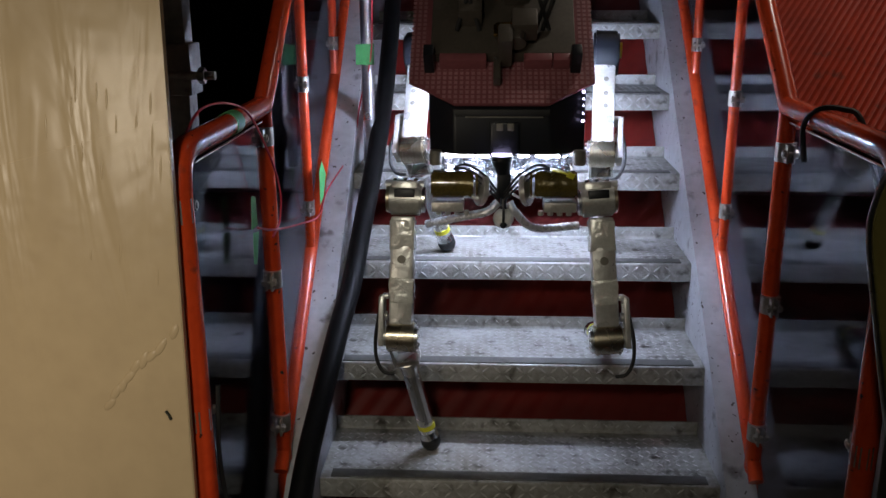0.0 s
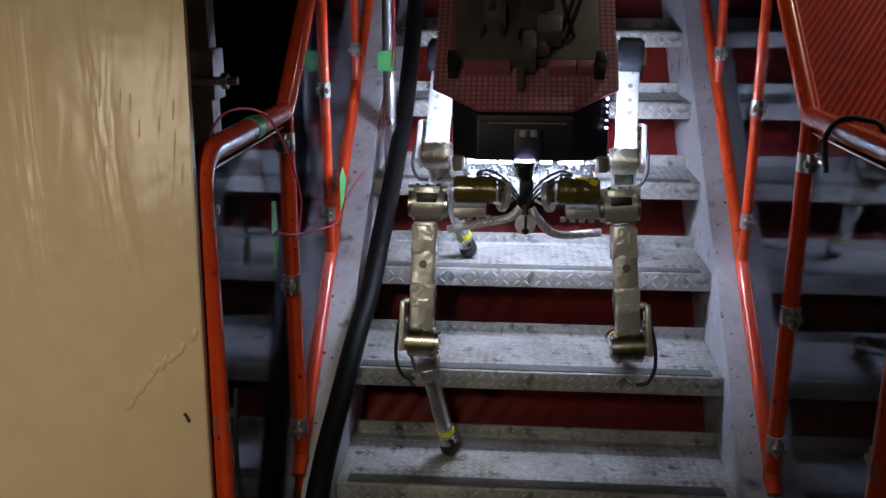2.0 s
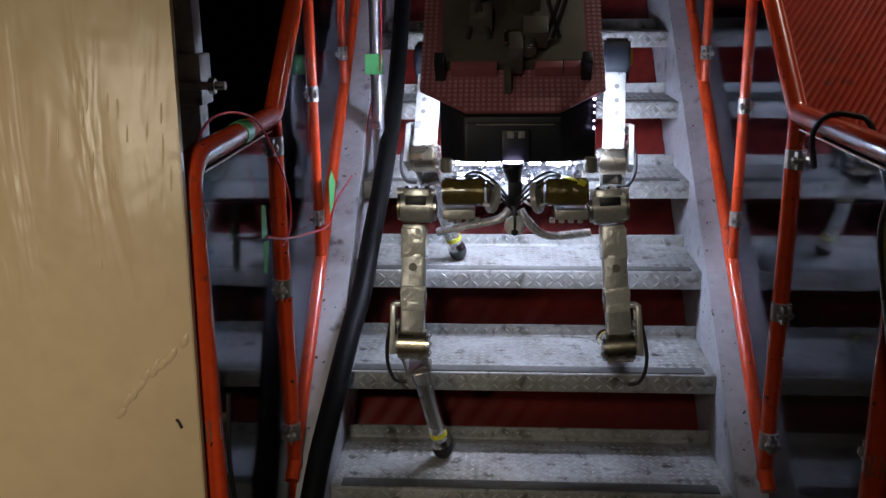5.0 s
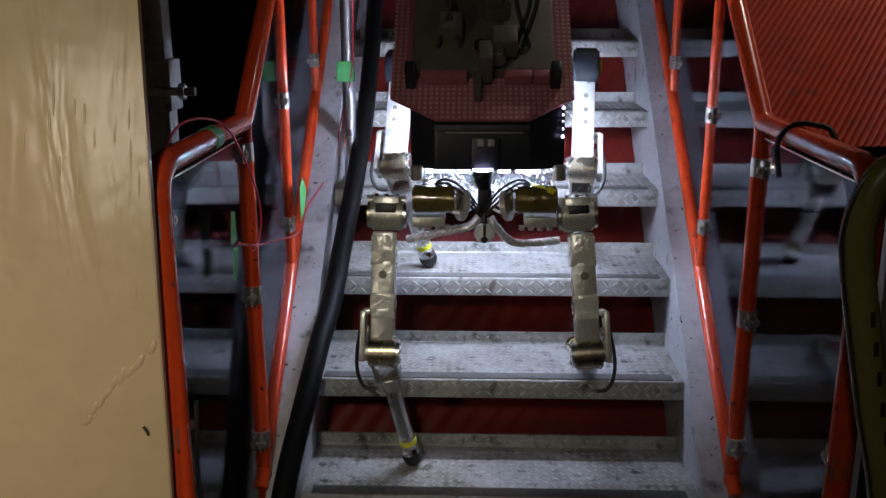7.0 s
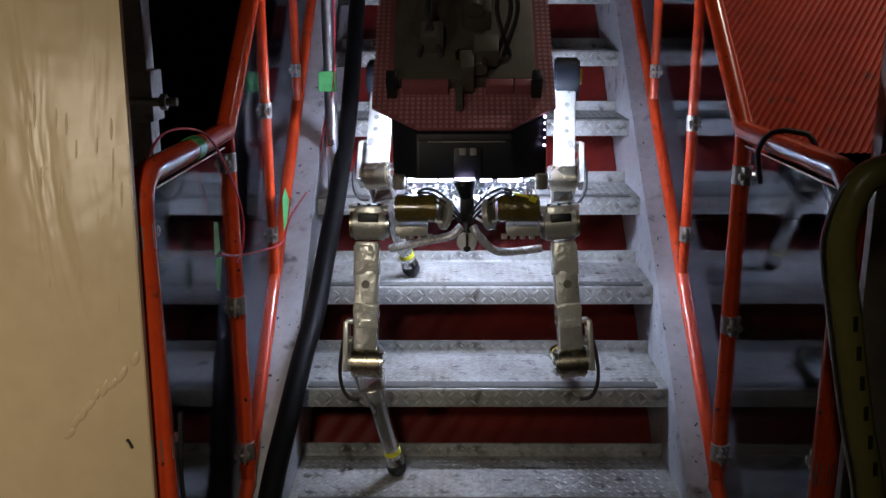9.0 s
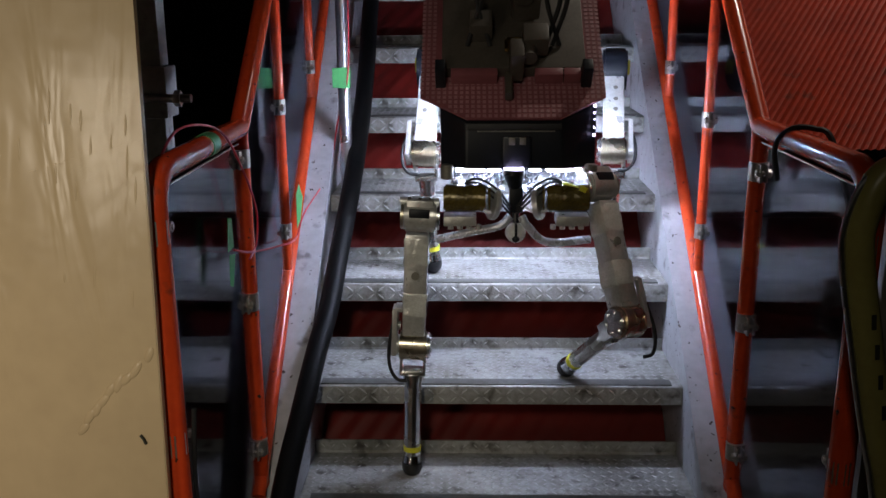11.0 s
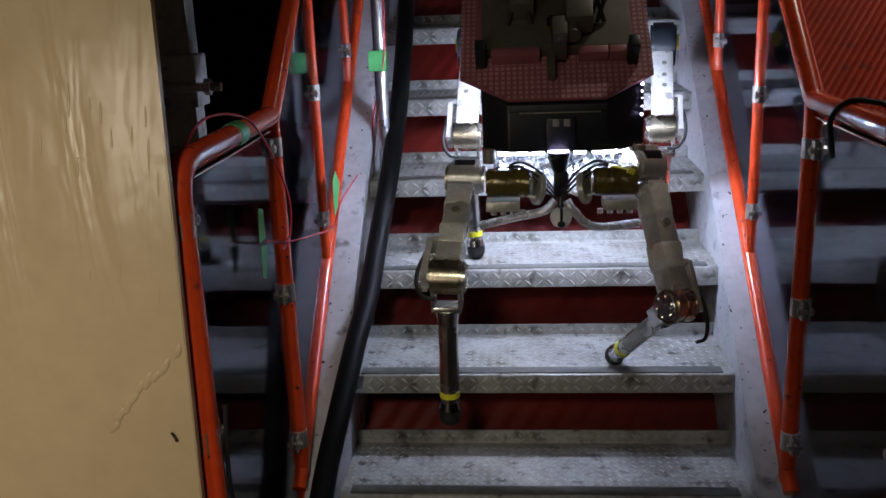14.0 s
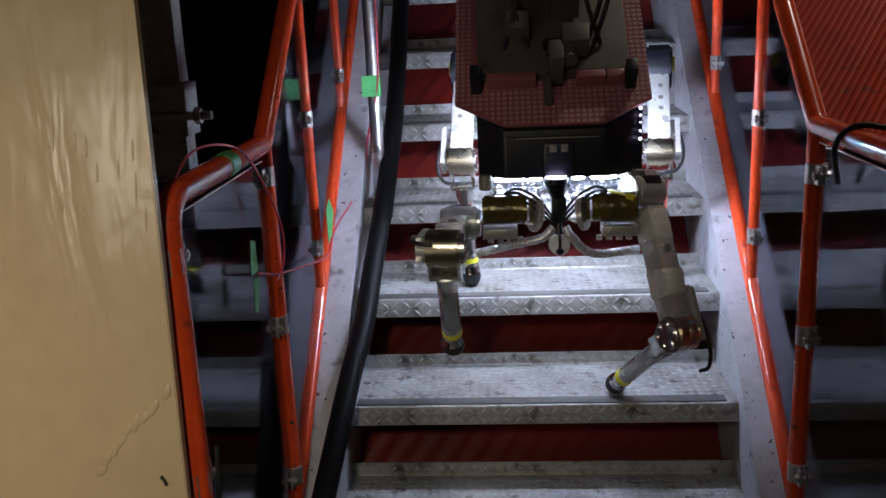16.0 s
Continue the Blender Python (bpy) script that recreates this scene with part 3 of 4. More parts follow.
# ---------------------------------------------------------------- walking robot
START = Vector((-0.041, -0.03, 0.503))      # lamp bracket on the first stand, from the fourth nosing
robot = thing("quadruped_robot", "four-legged aluminium walking robot with glowing leds", "robot", at=START + Vector((0, 0, ZA)))
PITCH = 44.0
tilt = Matrix.Rotation(radians(PITCH), 3, "X")


def rpart(name, bm, m, label="", parent=None):
    return part(name, bm, m, parent or robot, label)


def T(x, y, z):
    """Body point: y back along the deck, z off it."""
    return tilt @ Vector((x, y, z))


def L(x, y, z):
    """A point of the load: y back from the deck's front part."""
    return T(x, y + 0.075, z)


# front case: the deck's cut-off nose carried down
bm = bmesh.new()
for x, y, z in ((-0.102, -0.018, 0.103), (0.097, -0.018, 0.103), (0.178, 0.020, 0.136), (0.178, 0.10, 0.17), (-0.158, 0.10, 0.17), (-0.158, 0.020, 0.136),
                (-0.102, -0.018, 0.004), (0.108, -0.018, 0.004), (0.178, 0.020, 0.004), (0.178, 0.10, 0.004), (-0.156, 0.10, 0.004), (-0.156, 0.020, 0.004)):
    bm.verts.new((x, y, z))
bmesh.ops.convex_hull(bm, input=bm.verts[:])
bmesh.ops.dissolve_limit(bm, angle_limit=0.02, verts=bm.verts[:], edges=bm.edges[:])
bmesh.ops.bevel(bm, geom=bm.edges[:], offset=0.005, segments=2, affect="EDGES", profile=0.6)
box(bm, (0.30, 0.46, 0.085), T(0.01, 0.33, 0.045), tilt, bevel=0.01)
rpart("body_case", bm, M_BLACK, "black front case of the body")
bm = bmesh.new()
box(bm, (0.20, 0.010, 0.014), (0.000, -0.022, 0.096), bevel=0.002)
rpart("case_slot", bm, M_RUBBER, "matt black bar under the deck's nose")
bm = bmesh.new()
box(bm, (0.165, 0.004, 0.003), (0.004, -0.0215, 0.086), bevel=0.001)
rpart("slot_trim", bm, M_DARKSTEEL, "thin grey trim line")
bm = bmesh.new()
box(bm, (0.060, 0.012, 0.066), (0.006, -0.022, 0.042), bevel=0.004)
rpart("case_cover", bm, M_BLACK, "black cover plate over the lamp bracket")
for x in (-0.005, 0.018):
    bm = bmesh.new()
    box(bm, (0.014, 0.006, 0.016), (x, -0.028, 0.066), bevel=0.002)
    rpart("cover_latch", bm, M_DARKSTEEL, "small grey latch on the case")
# deck
bm = bmesh.new()
zt, y0 = 0.0923, 0.0613
outline = [(-0.100, y0), (0.097, y0), (0.196, y0 + 0.060), (0.192, 0.72), (-0.192, 0.72), (-0.200, y0 + 0.060)]
lo = [bm.verts.new(T(x, y, zt)) for x, y in outline]
hi = [bm.verts.new(T(x, y, zt + 0.006)) for x, y in outline]
n = len(outline)
bm.faces.new(lo[::-1])
bm.faces.new(hi)
for k in range(n):
    bm.faces.new((lo[k], lo[(k + 1) % n], hi[(k + 1) % n], hi[k]))
deck = rpart("deck_plate", bm, M_DECK, "dark red deck plate with pale dots")
bm = bmesh.new()
for j in range(50):
    y = y0 + 0.007 + j * 0.0128
    for i in range(-16, 17):
        x = i * 0.0122 - 0.002
        if j < 5:
            ok = -0.094 - (y - y0) * 1.6 < x < 0.091 + (y - y0) * 1.6
        else:
            ok = y < y0 + 0.115 and abs(x + 0.002) < 0.192 or abs(x + 0.002) > 0.168
        if ok:
            box(bm, (0.0070, 0.0076, 0.0012), T(x, y, zt + 0.0066), tilt)
o = rpart("deck_dots", bm, M_DECKDOT, "pale square dots", deck)
tagged(o, kind="stuff")
# load on the deck
bm = bmesh.new()
box(bm, (0.31, 0.44, 0.03), L(0.0, 0.32, zt + 0.022), tilt, bevel=0.004)
rpart("load_tray", bm, M_DARKGEAR, "dark equipment tray on the deck")
for x in (-0.157, 0.155):
    bm = bmesh.new()
    box(bm, (0.022, 0.03, 0.06), L(x, 0.085, zt + 0.035), tilt, bevel=0.003)
    rpart("tray_bracket", bm, M_BLACK)
for x, w in ((-0.085, 0.10), (0.075, 0.06), (0.125, 0.036)):
    bm = bmesh.new()
    box(bm, (w, 0.02, 0.03), L(x, 0.09, zt + 0.022), tilt, bevel=0.002)
    rpart("tray_front", bm, M_DECK)
bm = bmesh.new()
box(bm, (0.03, 0.05, 0.08), L(0.005, 0.10, zt + 0.06), tilt, bevel=0.004)
box(bm, (0.016, 0.06, 0.025), L(-0.012, 0.055, zt + 0.03), tilt, bevel=0.003)
box(bm, (0.055, 0.05, 0.05), L(0.045, 0.14, zt + 0.08), tilt, bevel=0.006)
cyl(bm, L(0.03, 0.09, zt + 0.075), L(0.03, 0.13, zt + 0.075), 0.018)
rpart("camera_head", bm, M_DARKGEAR, "dark camera head folded on the tray")
bm = bmesh.new()
box(bm, (0.036, 0.010, 0.010), L(0.003, 0.155, zt + 0.062), tilt, bevel=0.002)
box(bm, (0.010, 0.028, 0.010), L(-0.015, 0.140, zt + 0.062), tilt, bevel=0.002)
rpart("brass_fitting", bm, M_BRASS, "small brass fitting catching light")
bm = bmesh.new()
box(bm, (0.05, 0.05, 0.05), L(-0.07, 0.20, zt + 0.06), tilt, bevel=0.004)
box(bm, (0.06, 0.22, 0.06), L(0.03, 0.34, zt + 0.075), tilt, bevel=0.008)
cyl(bm, L(0.02, 0.22, zt + 0.12), L(0.035, 0.46, zt + 0.14), 0.022)
cyl(bm, L(0.02, 0.26, zt + 0.03), L(0.02, 0.26, zt + 0.14), 0.026)
rpart("folded_arm", bm, M_DARKGEAR, "dark folded arm of the load")
for k, (x, sw) in enumerate(((0.085, 1), (0.10, -1), (0.07, 1), (-0.05, -1), (-0.10, 1))):
    bm = bmesh.new()
    tube(bm, smooth_path([L(x, 0.16, zt + 0.04), L(x + 0.03 * sw, 0.24, zt + 0.12), L(x - 0.02 * sw, 0.33, zt + 0.14), L(x + 0.02, 0.42, zt + 0.10), L(x, 0.48, zt + 0.04)]), 0.005, 8)
    rpart("load_cable", bm, M_RUBBER)

# led strips under the front edge
for x, w in ((-0.093, 0.062), (-0.040, 0.026), (0.048, 0.024), (0.100, 0.052)):
    bm = bmesh.new()
    box(bm, (w, 0.014, 0.006), (x, 0.022, -0.004), bevel=0.0015)
    rpart("led_strip", bm, M_LED, "glowing white led strip")
for z, r in ((0.136, 0.0034), (0.121, 0.0022), (0.107, 0.0016), (0.090, 0.0020), (0.074, 0.0032)):
    bm = bmesh.new()
    ball(bm, (0.172, 0.008, z), r, seg=10)
    rpart("indicator_led", bm, M_DOTLED, "small glowing indicator led")
bm = bmesh.new()
box(bm, (0.30, 0.006, 0.05), (0.012, 0.115, -0.03), bevel=0.002)
rpart("front_frame", bm, M_ALU, "bright aluminium front frame")
# unseen glowing panels added to whiten the rear thighs; black plates stop forward spill
for x in (-0.128, 0.148):
    bm = bmesh.new()
    box(bm, (0.028, 0.004, 0.030), (x, 0.1105, 0.062), bevel=0.001)
    rpart("thigh_glow", bm, M_THIGHGLOW, "unseen glowing panel added to light the rear thighs")
    bm = bmesh.new()
    box(bm, (0.062, 0.005, 0.066), (x, 0.1055, 0.055), bevel=0.0015)
    rpart("glow_shield", bm, M_BLACK, "added black plate that blocks the panel's forward spill")
for x0, x1 in ((-0.135, -0.018), (0.022, 0.160)):
    # crumpled film folded forward under the case
    bm = bmesh.new()
    nx, nz = 16, 9
    grid = []
    for i in range(nx + 1):
        col_ = []
        for k in range(nz + 1):
            u, w = i / nx, k / nz
            p = Vector((x0 + (x1 - x0) * u, 0.096 - 0.030 * w, -0.010 - 0.050 * w))
            p += Vector((0.4 * noise.noise(p * 55), noise.noise(p * 70 + Vector((3, 1, 0))), 0.5 * noise.noise(p * 60 + Vector((0, 7, 2))))) * 0.016
            col_.append(bm.verts.new(p))
        grid.append(col_)
    for i in range(nx):
        for k in range(nz):
            bm.faces.new((grid[i][k], grid[i + 1][k], grid[i + 1][k + 1], grid[i][k + 1]))
    top_ = bmesh.ops.extrude_face_region(bm, geom=bm.faces[:])
    bmesh.ops.translate(bm, verts=[v for v in top_["geom"] if isinstance(v, bmesh.types.BMVert)], vec=(0, 0.0012, 0.0006))
    rpart("reflector_film", bm, M_FOIL, "crumpled bright white film under the case")
# unseen glowing bars, added behind the frame to brighten the treads below
for x in (-0.075, 0.095):
    bm = bmesh.new()
    box(bm, (0.11, 0.030, 0.008), T(x, 0.24, -0.034), tilt, bevel=0.002)
    rpart("tread_glow", bm, M_TREADGLOW, "unseen glowing bar added under the body to light the treads")
# lamp bracket and hanging sensor
bm = bmesh.new()
cyl(bm, (0.0, -0.028, 0.006), (0.0, -0.028, -0.004), 0.024, seg=24)
cyl(bm, (0.0, -0.026, -0.004), (0.004, -0.026, -0.035), 0.023, 0.014, seg=20)
box(bm, (0.030, 0.022, 0.055), (0.005, -0.026, -0.06), bevel=0.003)
rpart("lamp_bracket", bm, M_BLACK, "black lamp bracket")
bm = bmesh.new()
cyl(bm, (0, -0.0285, 0.0065), (0, -0.0285, 0.0095), 0.021, seg=24)
rpart("lamp_lens", bm, M_DOTLED, "glowing round lamp")
bm = bmesh.new()
ball(bm, (0.005, -0.03, -0.132), 0.0225)
rpart("sensor_ball", bm, M_WHITE, "white and black hanging sensor ball")
bm = bmesh.new()
box(bm, (0.006, 0.024, 0.026), (0.005, -0.044, -0.122), bevel=0.002)
ball(bm, (0.005, -0.047, -0.142), 0.0085, seg=14)
cyl(bm, (0.005, -0.026, -0.08), (0.005, -0.03, -0.115), 0.007, seg=12)
rpart("sensor_core", bm, M_BLACK)
for s in (-1, 1):
    bm = bmesh.new()
    end = (-0.165, 0.0, -0.155) if s < 0 else (0.17, 0.0, -0.155)
    mid = (-0.08, -0.025, -0.13) if s < 0 else (0.075, -0.025, -0.155)
    tube(bm, smooth_path([(0.005 + 0.012 * s, -0.035, -0.095), (0.03 * s, -0.04, -0.115), mid, end]), 0.009, 16)
    rpart("sleeved_cable", bm, M_SILVERWRAP, "cable in a silver sleeve")
    for k in range(3):
        bm = bmesh.new()
        tube(bm, smooth_path([(0.006 * s, -0.04, -0.09 + 0.008 * k), (0.04 * s, -0.045, -0.055 + 0.012 * k), (0.085 * s, -0.03, -0.03 + 0.008 * k), (0.13 * s, -0.005, -0.03 - 0.01 * k)]), 0.0026, 8)
        rpart("thin_cable", bm, M_RUBBER)
    bm = bmesh.new()
    tube(bm, smooth_path([(0.012 * s, -0.035, -0.07), (0.05 * s, -0.042, -0.085), (0.10 * s, -0.03, -0.07), (0.14 * s, -0.01, -0.06)]), 0.003, 8)
    rpart("white_wire", bm, M_WHITE)
    # hip roll motor
    x0 = -0.105 if s < 0 else 0.115
    bm = bmesh.new()
    cyl(bm, (x0 - 0.045, -0.032, -0.056), (x0 + 0.045, -0.032, -0.056), 0.030, seg=24, bevel=0.004)
    cyl(bm, (x0 + 0.05 * -s, -0.032, -0.056), (x0 + 0.055 * -s, -0.032, -0.056), 0.027, seg=24)
    rpart("hip_motor", bm, M_GOLD, "hip motor wrapped in amber tape")
    bm = bmesh.new()
    cyl(bm, (x0 - 0.056 * s, -0.034, -0.066), (x0 - 0.067 * s, -0.030, -0.068), 0.036, seg=28, bevel=0.002)
    box(bm, (0.07, 0.05, 0.022), (x0 + 0.01 * s, -0.035, -0.101), bevel=0.004)
    for k in range(4):
        cyl(bm, (x0 - 0.03 + 0.02 * k, -0.040, -0.112), (x0 - 0.03 + 0.02 * k, -0.040, -0.122), 0.006, seg=8)
    rpart("motor_mount", bm, M_SATIN, "machined motor mount")
    if s > 0:
        bm = bmesh.new()
        box(bm, (0.035, 0.022, 0.003), (x0 + 0.005, -0.040, -0.0255), Matrix.Rotation(radians(14), 3, "Y"), bevel=0.001)
        box(bm, (0.016, 0.003, 0.012), (x0 + 0.03, -0.056, -0.032), Matrix.Rotation(radians(25), 3, "Y"), bevel=0.001)
        rpart("yellow_wrap", bm, M_YELLOW, "loose yellow tape on the motor")
    bm = bmesh.new()
    cyl(bm, (0.155 * s + 0.012, 0.0, -0.02), (0.155 * s + 0.012, 0.0, 0.012), 0.014, seg=14, bevel=0.002)
    rpart("connector", bm, M_DARKSTEEL, "dull round connector")


# leg links: origin at the joint, the link runs along -z, the outside is +x
def front_thigh_meshes():
    out = []
    bm = bmesh.new()
    cyl(bm, (-0.040, 0, 0), (0.030, 0, 0), 0.035, seg=28, bevel=0.004)
    box(bm, (0.058, 0.05, 0.042), (-0.004, 0.0, 0.018), bevel=0.005)
    cyl(bm, (-0.044, 0, 0.03), (0.040, 0, 0.03), 0.011, seg=14)
    out.append(("hip_housing", bm, M_SATIN, ""))
    bm = bmesh.new()
    box(bm, (0.044, 0.012, 0.018), (-0.004, -0.030, 0.012), bevel=0.002)
    out.append(("housing_slot", bm, M_BLACK, ""))
    for x in (-0.041, 0.031):
        bm = bmesh.new()
        cyl(bm, (x, 0, 0), (x + (0.006 if x > 0 else -0.006), 0, 0), 0.030, seg=28, bevel=0.002)
        out.append(("bearing_cap", bm, M_BRONZE if x > 0 else M_ALU, "bearing cap"))
    for x in (-0.026, -0.004, 0.018):
        bm = bmesh.new()
        cyl(bm, (x, -0.012, 0.038), (x, -0.012, 0.044), 0.0045, seg=8)
        out.append(("cap_screw", bm, M_CHROME, ""))
    bm = bmesh.new()
    box(bm, (0.051, 0.046, 0.235), (0, 0, -0.155), bevel=0.006)
    out.append(("thigh_link", bm, M_SATIN, "aluminium thigh link wrapped in clear tape"))
    for z0, z1 in ((-0.045, -0.11), (-0.17, -0.225)):
        bm = bmesh.new()
        box(bm, (0.054, 0.049, z0 - z1), (0, 0, (z0 + z1) / 2), bevel=0.004)
        bmesh.ops.subdivide_edges(bm, edges=bm.edges[:], cuts=3, use_grid_fill=True)
        for v in bm.verts:
            v.co += Vector((noise.noise(v.co * 60), noise.noise(v.co * 60 + Vector((5, 0, 0))), noise.noise(v.co * 45))) * 0.004
        out.append(("tape_wrap", bm, M_PLASTIC, "crumpled clear tape"))
    bm = bmesh.new()
    for z in (-0.13,):
        cyl(bm, (0, -0.022, z), (0, -0.0265, z), 0.009, seg=16)
        cyl(bm, (0, -0.022, z), (0, -0.0275, z), 0.0055, seg=12)
    out.append(("bolt_hole", bm, M_DARKSTEEL, ""))
    return out


def knee_meshes(L):
    out = []
    bm = bmesh.new()
    cyl(bm, (-0.030, 0, -L), (0.030, 0, -L), 0.034, seg=32, bevel=0.003)
    for x in (-0.024, 0.0, 0.024):
        cyl(bm, (x - 0.002, 0, -L), (x + 0.002, 0, -L), 0.0352, seg=32)
    out.append(("knee_motor", bm, M_BRONZE, "bronze knee motor drum"))
    bm = bmesh.new()
    # open bracket plate: two uprights, a cap and a foot
    for y in (-0.017, 0.017):
        box(bm, (0.012, 0.012, 0.105), (0.042, y, -L + 0.032), bevel=0.002)
    box(bm, (0.012, 0.044, 0.014), (0.042, 0.0, -L + 0.082), bevel=0.002)
    box(bm, (0.016, 0.040, 0.010), (0.034, 0.0, -L + 0.088), bevel=0.002)
    cyl(bm, (0.030, 0, -L), (0.048, 0, -L), 0.022, seg=18, bevel=0.002)
    cyl(bm, (0.030, 0.0, -L + 0.045), (0.046, 0.0, -L + 0.045), 0.010, seg=14)
    out.append(("knee_bracket", bm, M_SATIN, "side bracket of the knee"))
    bm = bmesh.new()
    cyl(bm, (-0.030, 0, -L), (-0.038, 0, -L), 0.030, seg=28, bevel=0.002)
    for k in range(6):
        a = k * math.pi / 3
        cyl(bm, (-0.038, 0.022 * math.cos(a), -L + 0.022 * math.sin(a)), (-0.041, 0.022 * math.cos(a), -L + 0.022 * math.sin(a)), 0.003, seg=6)
    out.append(("drum_cover", bm, M_ALU, "screwed drum cover"))
    bm = bmesh.new()
    tube(bm, smooth_path([(0.047, -0.012, -L + 0.05), (0.053, -0.020, -L + 0.0), (0.050, -0.022, -L - 0.045), (0.034, -0.022, -L - 0.075), (0.010, -0.02, -L - 0.080)]), 0.0040, 8)
    out.append(("knee_cable", bm, M_RUBBER, "black cable loop at the knee"))
    return out


def shank_meshes(L):
    out = []
    bm = bmesh.new()
    for x in (-0.026, 0.026):
        box(bm, (0.007, 0.042, 0.065), (x, 0, -0.030), bevel=0.003)
    box(bm, (0.058, 0.042, 0.012), (0, 0, -0.062), bevel=0.003)
    cyl(bm, (0, 0, -0.066), (0, 0, -0.10), 0.024, 0.019, seg=24)
    out.append(("ankle_fork", bm, M_ALU, "aluminium fork"))
    bm = bmesh.new()
    cyl(bm, (0, 0, -0.095), (0, 0, -L + 0.030), 0.0195, seg=12, bevel=0.002)
    out.append(("shank_tube", bm, M_ALU, "aluminium shin tube"))
    bm = bmesh.new()
    cyl(bm, (0, 0, -L + 0.054), (0, 0, -L + 0.042), 0.0202, seg=20)
    out.append(("yellow_band", bm, M_YELLOW, "fluorescent yellow tape band"))
    bm = bmesh.new()
    cyl(bm, (0, 0, -L + 0.042), (0, 0, -L + 0.034), 0.0170, seg=24, bevel=0.001)
    cyl(bm, (0, 0, -L + 0.036), (0, 0, -L + 0.012), 0.0180, 0.0235, seg=24, bevel=0.004)
    out.append(("foot_collar", bm, M_CHROME, "chrome foot collar"))
    bm = bmesh.new()
    ball(bm, (0, 0, -L), 0.0225)
    cyl(bm, (0, 0, -L + 0.014), (0, 0, -L - 0.004), 0.0228, seg=24, bevel=0.002)
    out.append(("rubber_foot", bm, M_RUBBER, "black rubber foot"))
    return out


def rear_thigh_meshes():
    out = []
    bm = bmesh.new()
    cyl(bm, (-0.03, 0, 0), (0.034, 0, 0), 0.058, seg=32, bevel=0.006)
    out.append(("hip_drum", bm, M_BLACK, "black hip motor drum"))
    bm = bmesh.new()
    box(bm, (0.052, 0.042, 0.235), (0, -0.008, -0.148), bevel=0.006)
    out.append(("thigh_link", bm, M_SATIN, "aluminium thigh link with holes"))
    for z in (-0.09, -0.13, -0.165):
        bm = bmesh.new()
        cyl(bm, (0.004, -0.028, z), (0.004, -0.0298, z), 0.0062, seg=16)
        out.append(("bolt_hole", bm, M_DARKSTEEL, ""))
    bm = bmesh.new()
    cyl(bm, (0.036, 0, 0.012), (0.042, 0, 0.012), 0.02, seg=18)
    out.append(("yellow_band", bm, M_YELLOW, "fluorescent yellow tape band"))
    return out


LF, LK, LR, LRK = 0.30, 0.295, 0.28, 0.30
legs = {}
for name, rear, s in (("front_near", False, -1), ("front_far", False, 1), ("rear_near", True, -1), ("rear_far", True, 1)):
    th = new("thigh")
    th.parent = robot
    for nm, bm, m, lb in (rear_thigh_meshes() if rear else front_thigh_meshes()) + knee_meshes(LR if rear else LF):
        part(nm, bm, m, th, lb, Matrix.Scale(-1, 4, (1, 0, 0)) if s < 0 else None)
    sh = new("shank")
    sh.parent = robot
    for nm, bm, m, lb in shank_meshes(LRK if rear else LK):
        part(nm, bm, m, sh, lb)
    legs[name] = (th, sh)


def aim(a, b, axis):
    """The pose of a link at a that runs towards b, its knee axis near axis."""
    z = (Vector(a) - Vector(b)).normalized()
    x = Vector(axis)
    x = (x - z * x.dot(z)).normalized()
    y = z.cross(x)
    m = Matrix((x, y, z)).transposed().to_4x4()
    return Matrix.Translation(a) @ m


# body stand: seconds, x, z of the lamp bracket
STAND = [(0, -0.042, 0.502), (1.4, -0.041, 0.502), (2.0, -0.036, 0.505), (3.7, -0.038, 0.504), (6.2, -0.038, 0.504), (7.5, -0.041, 0.503), (9.2, -0.042, 0.503),
         (10.2, 0.0, 0.512), (11.3, 0.038, 0.518), (12.5, 0.041, 0.515), (14.0, 0.042, 0.516), (16.0, 0.041, 0.517)]
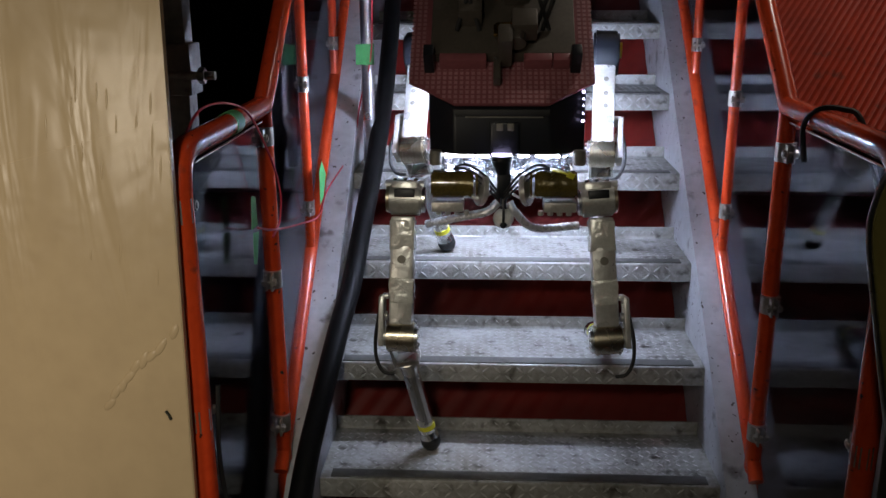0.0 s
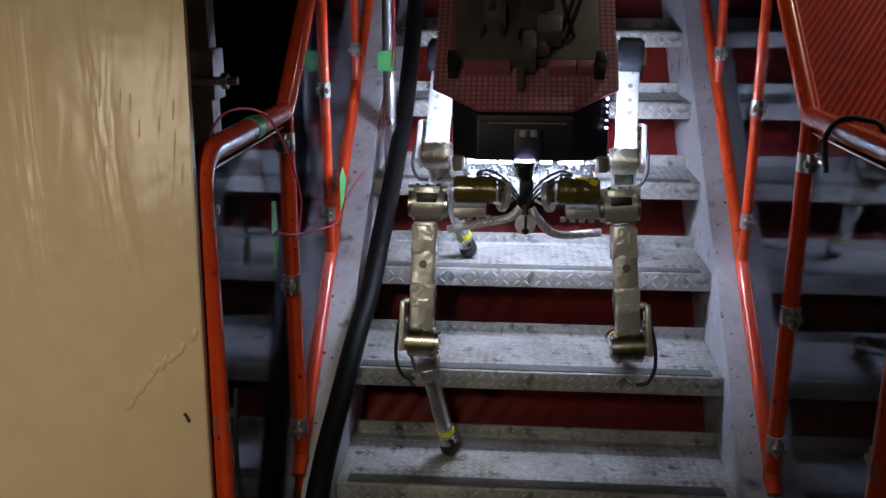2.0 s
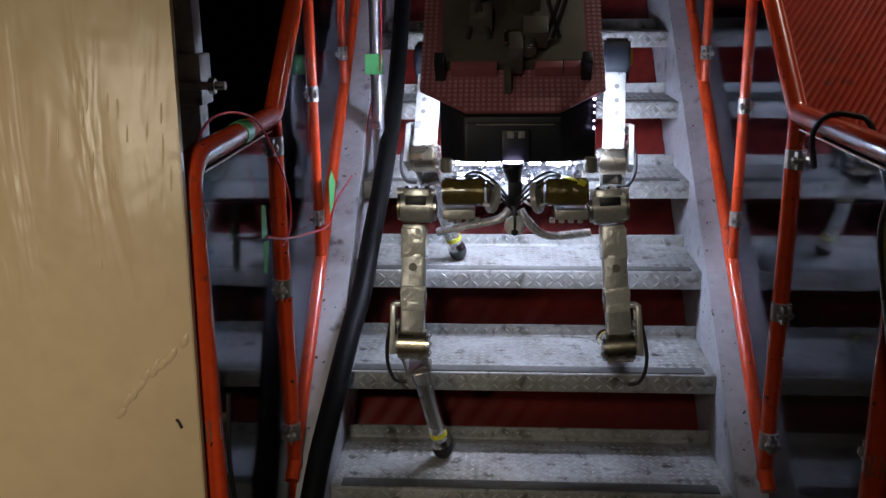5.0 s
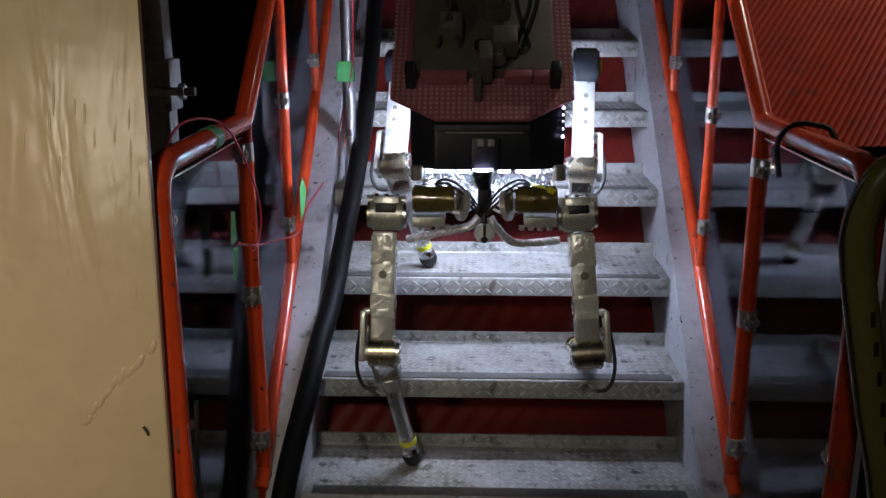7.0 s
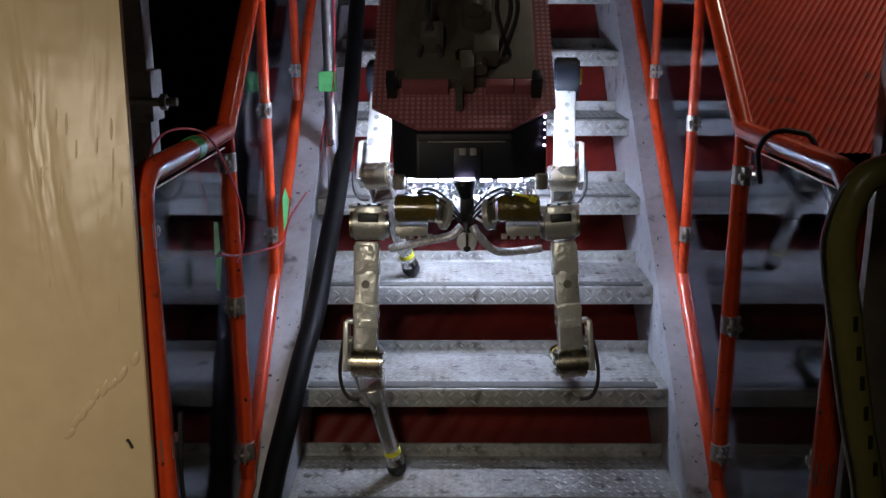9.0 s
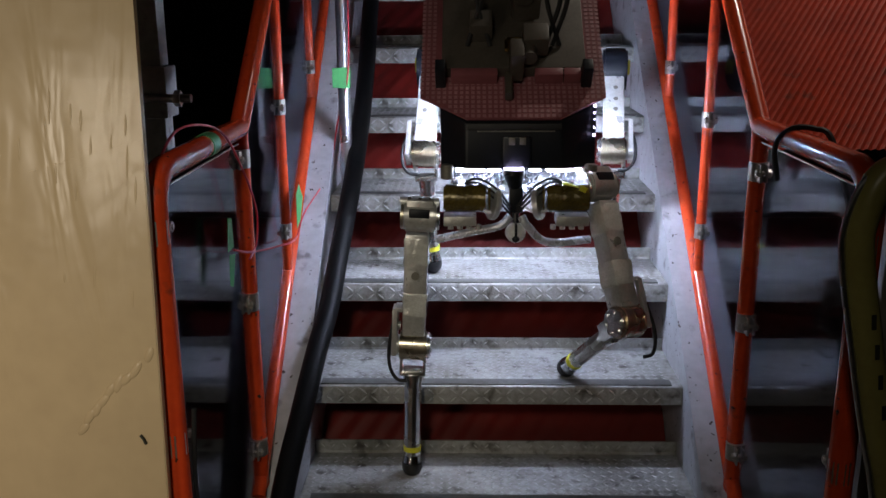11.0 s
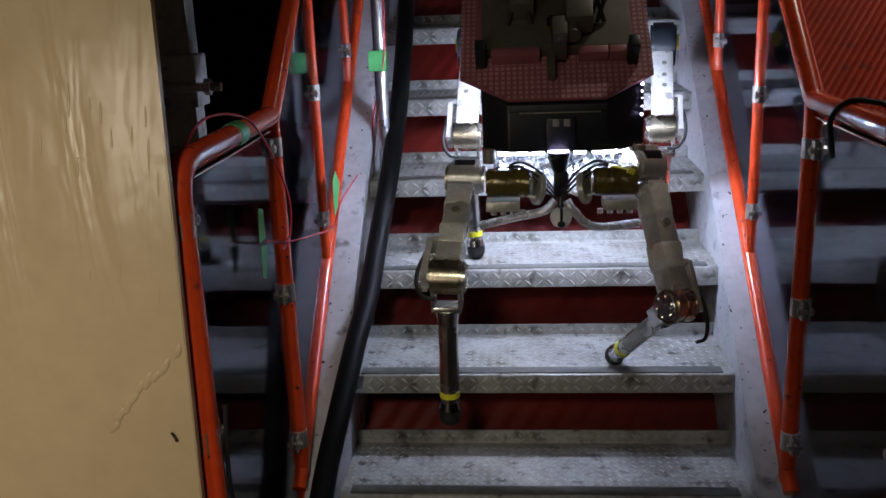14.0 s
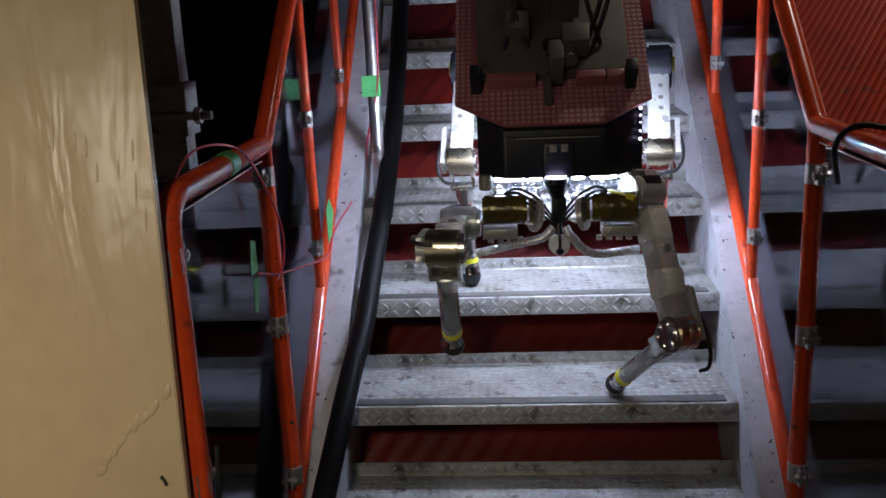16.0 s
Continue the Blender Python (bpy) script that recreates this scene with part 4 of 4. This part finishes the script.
# joints from the fourth nosing: seconds, hip, knee, foot
JOINTS = {
    "front_near": [(0, (-0.253, -0.06, 0.410), (-0.258, -0.13, 0.120), (-0.200, -0.075, -0.158)), (9.2, (-0.253, -0.06, 0.410), (-0.258, -0.13, 0.120), (-0.200, -0.075, -0.158)),
                   (10.2, (-0.211, -0.06, 0.420), (-0.22, -0.09, 0.118), (-0.197, -0.074, -0.158)), (11.3, (-0.166, -0.06, 0.430), (-0.183, -0.05, 0.124), (-0.192, -0.072, -0.155)),
                   (12.5, (-0.163, -0.06, 0.430), (-0.182, -0.05, 0.132), (-0.189, -0.072, -0.166)),
                   (13.0, (-0.163, -0.06, 0.430), (-0.183, -0.12, 0.177), (-0.191, -0.11, -0.129)),
                   (13.5, (-0.163, -0.06, 0.430), (-0.181, -0.21, 0.268), (-0.187, -0.19, -0.049)),
                   (14.0, (-0.163, -0.06, 0.430), (-0.18, -0.27, 0.324), (-0.184, -0.26, 0.024)),
                   (14.5, (-0.163, -0.06, 0.430), (-0.174, -0.305, 0.363), (-0.181, -0.29, 0.076)),
                   (15.0, (-0.163, -0.06, 0.430), (-0.188, -0.32, 0.405), (-0.179, -0.21, 0.113)),
                   (15.5, (-0.163, -0.06, 0.430), (-0.18, -0.32, 0.446), (-0.181, -0.165, 0.179)),
                   (16.0, (-0.163, -0.06, 0.430), (-0.172, -0.32, 0.451), (-0.174, -0.155, 0.204))],
    "front_far": [(0, (0.168, -0.06, 0.410), (0.190, -0.13, 0.121), (0.193, 0.15, 0.030)), (9.2, (0.168, -0.06, 0.410), (0.190, -0.13, 0.121), (0.193, 0.15, 0.030)),
                  (10.2, (0.205, -0.055, 0.416), (0.24, -0.15, 0.18), (0.182, 0.09, 0.030)), (11.3, (0.234, -0.05, 0.4165), (0.273, -0.15, 0.217), (0.170, 0.05, 0.024), (0.80, 0.58, -0.12)),
                  (16, (0.236, -0.05, 0.4165), (0.275, -0.15, 0.219), (0.172, 0.052, 0.024), (0.80, 0.58, -0.12))],
    "rear_near": [(0, (-0.245, 0.37, 0.684), (-0.25, 0.185, 0.476), (-0.178, 0.3, 0.208)), (9.2, (-0.245, 0.37, 0.684), (-0.25, 0.185, 0.476), (-0.178, 0.3, 0.208)),
                  (11.3, (-0.158, 0.485, 0.701), (-0.168, 0.285, 0.507), (-0.154, 0.31, 0.208)), (16, (-0.158, 0.485, 0.701), (-0.168, 0.285, 0.507), (-0.154, 0.31, 0.208))],
    "rear_far": [(0, (0.218, 0.375, 0.686), (0.201, 0.205, 0.464), (0.215, 0.36, 0.208)), (9.2, (0.218, 0.375, 0.686), (0.201, 0.205, 0.464), (0.215, 0.36, 0.208)),
                 (11.3, (0.33, 0.51, 0.691), (0.304, 0.3, 0.511), (0.318, 0.34, 0.208)), (16, (0.33, 0.51, 0.691), (0.304, 0.3, 0.511), (0.318, 0.34, 0.208))],
}


def stand_at(t):
    for a, b in zip(STAND, STAND[1:]):
        if a[0] <= t <= b[0]:
            s = (t - a[0]) / (b[0] - a[0])
            return Vector((a[1] + (b[1] - a[1]) * s, START.y, a[2] + (b[2] - a[2]) * s))
    return Vector((STAND[-1][1], START.y, STAND[-1][2]))


def motions():
    walk(robot, [(t, pose(x, START.y, z + ZA)) for t, x, z in STAND])
    for name, rows in JOINTS.items():
        thigh, shank = legs[name]
        reach = LR if name.startswith("rear") else LF
        r1, r2 = [], []
        for t, hip, knee, foot, *turn in rows:
            b = stand_at(t)
            h, k, f = Vector(hip) - b, Vector(knee) - b, Vector(foot) - b
            fold = (k - h).normalized().cross((f - k).normalized())
            axis = Vector((1, 0, 0)) + fold * (1.6 if fold.x > 0.5 else 0.0)
            axis = Vector(turn[0]) if turn else axis
            r1.append((t, aim(k + (h - k).normalized() * reach, k, axis)))
            r2.append((t, aim(k, f, axis)))
        walk(thigh, r1)
        walk(shank, r2)


motions()
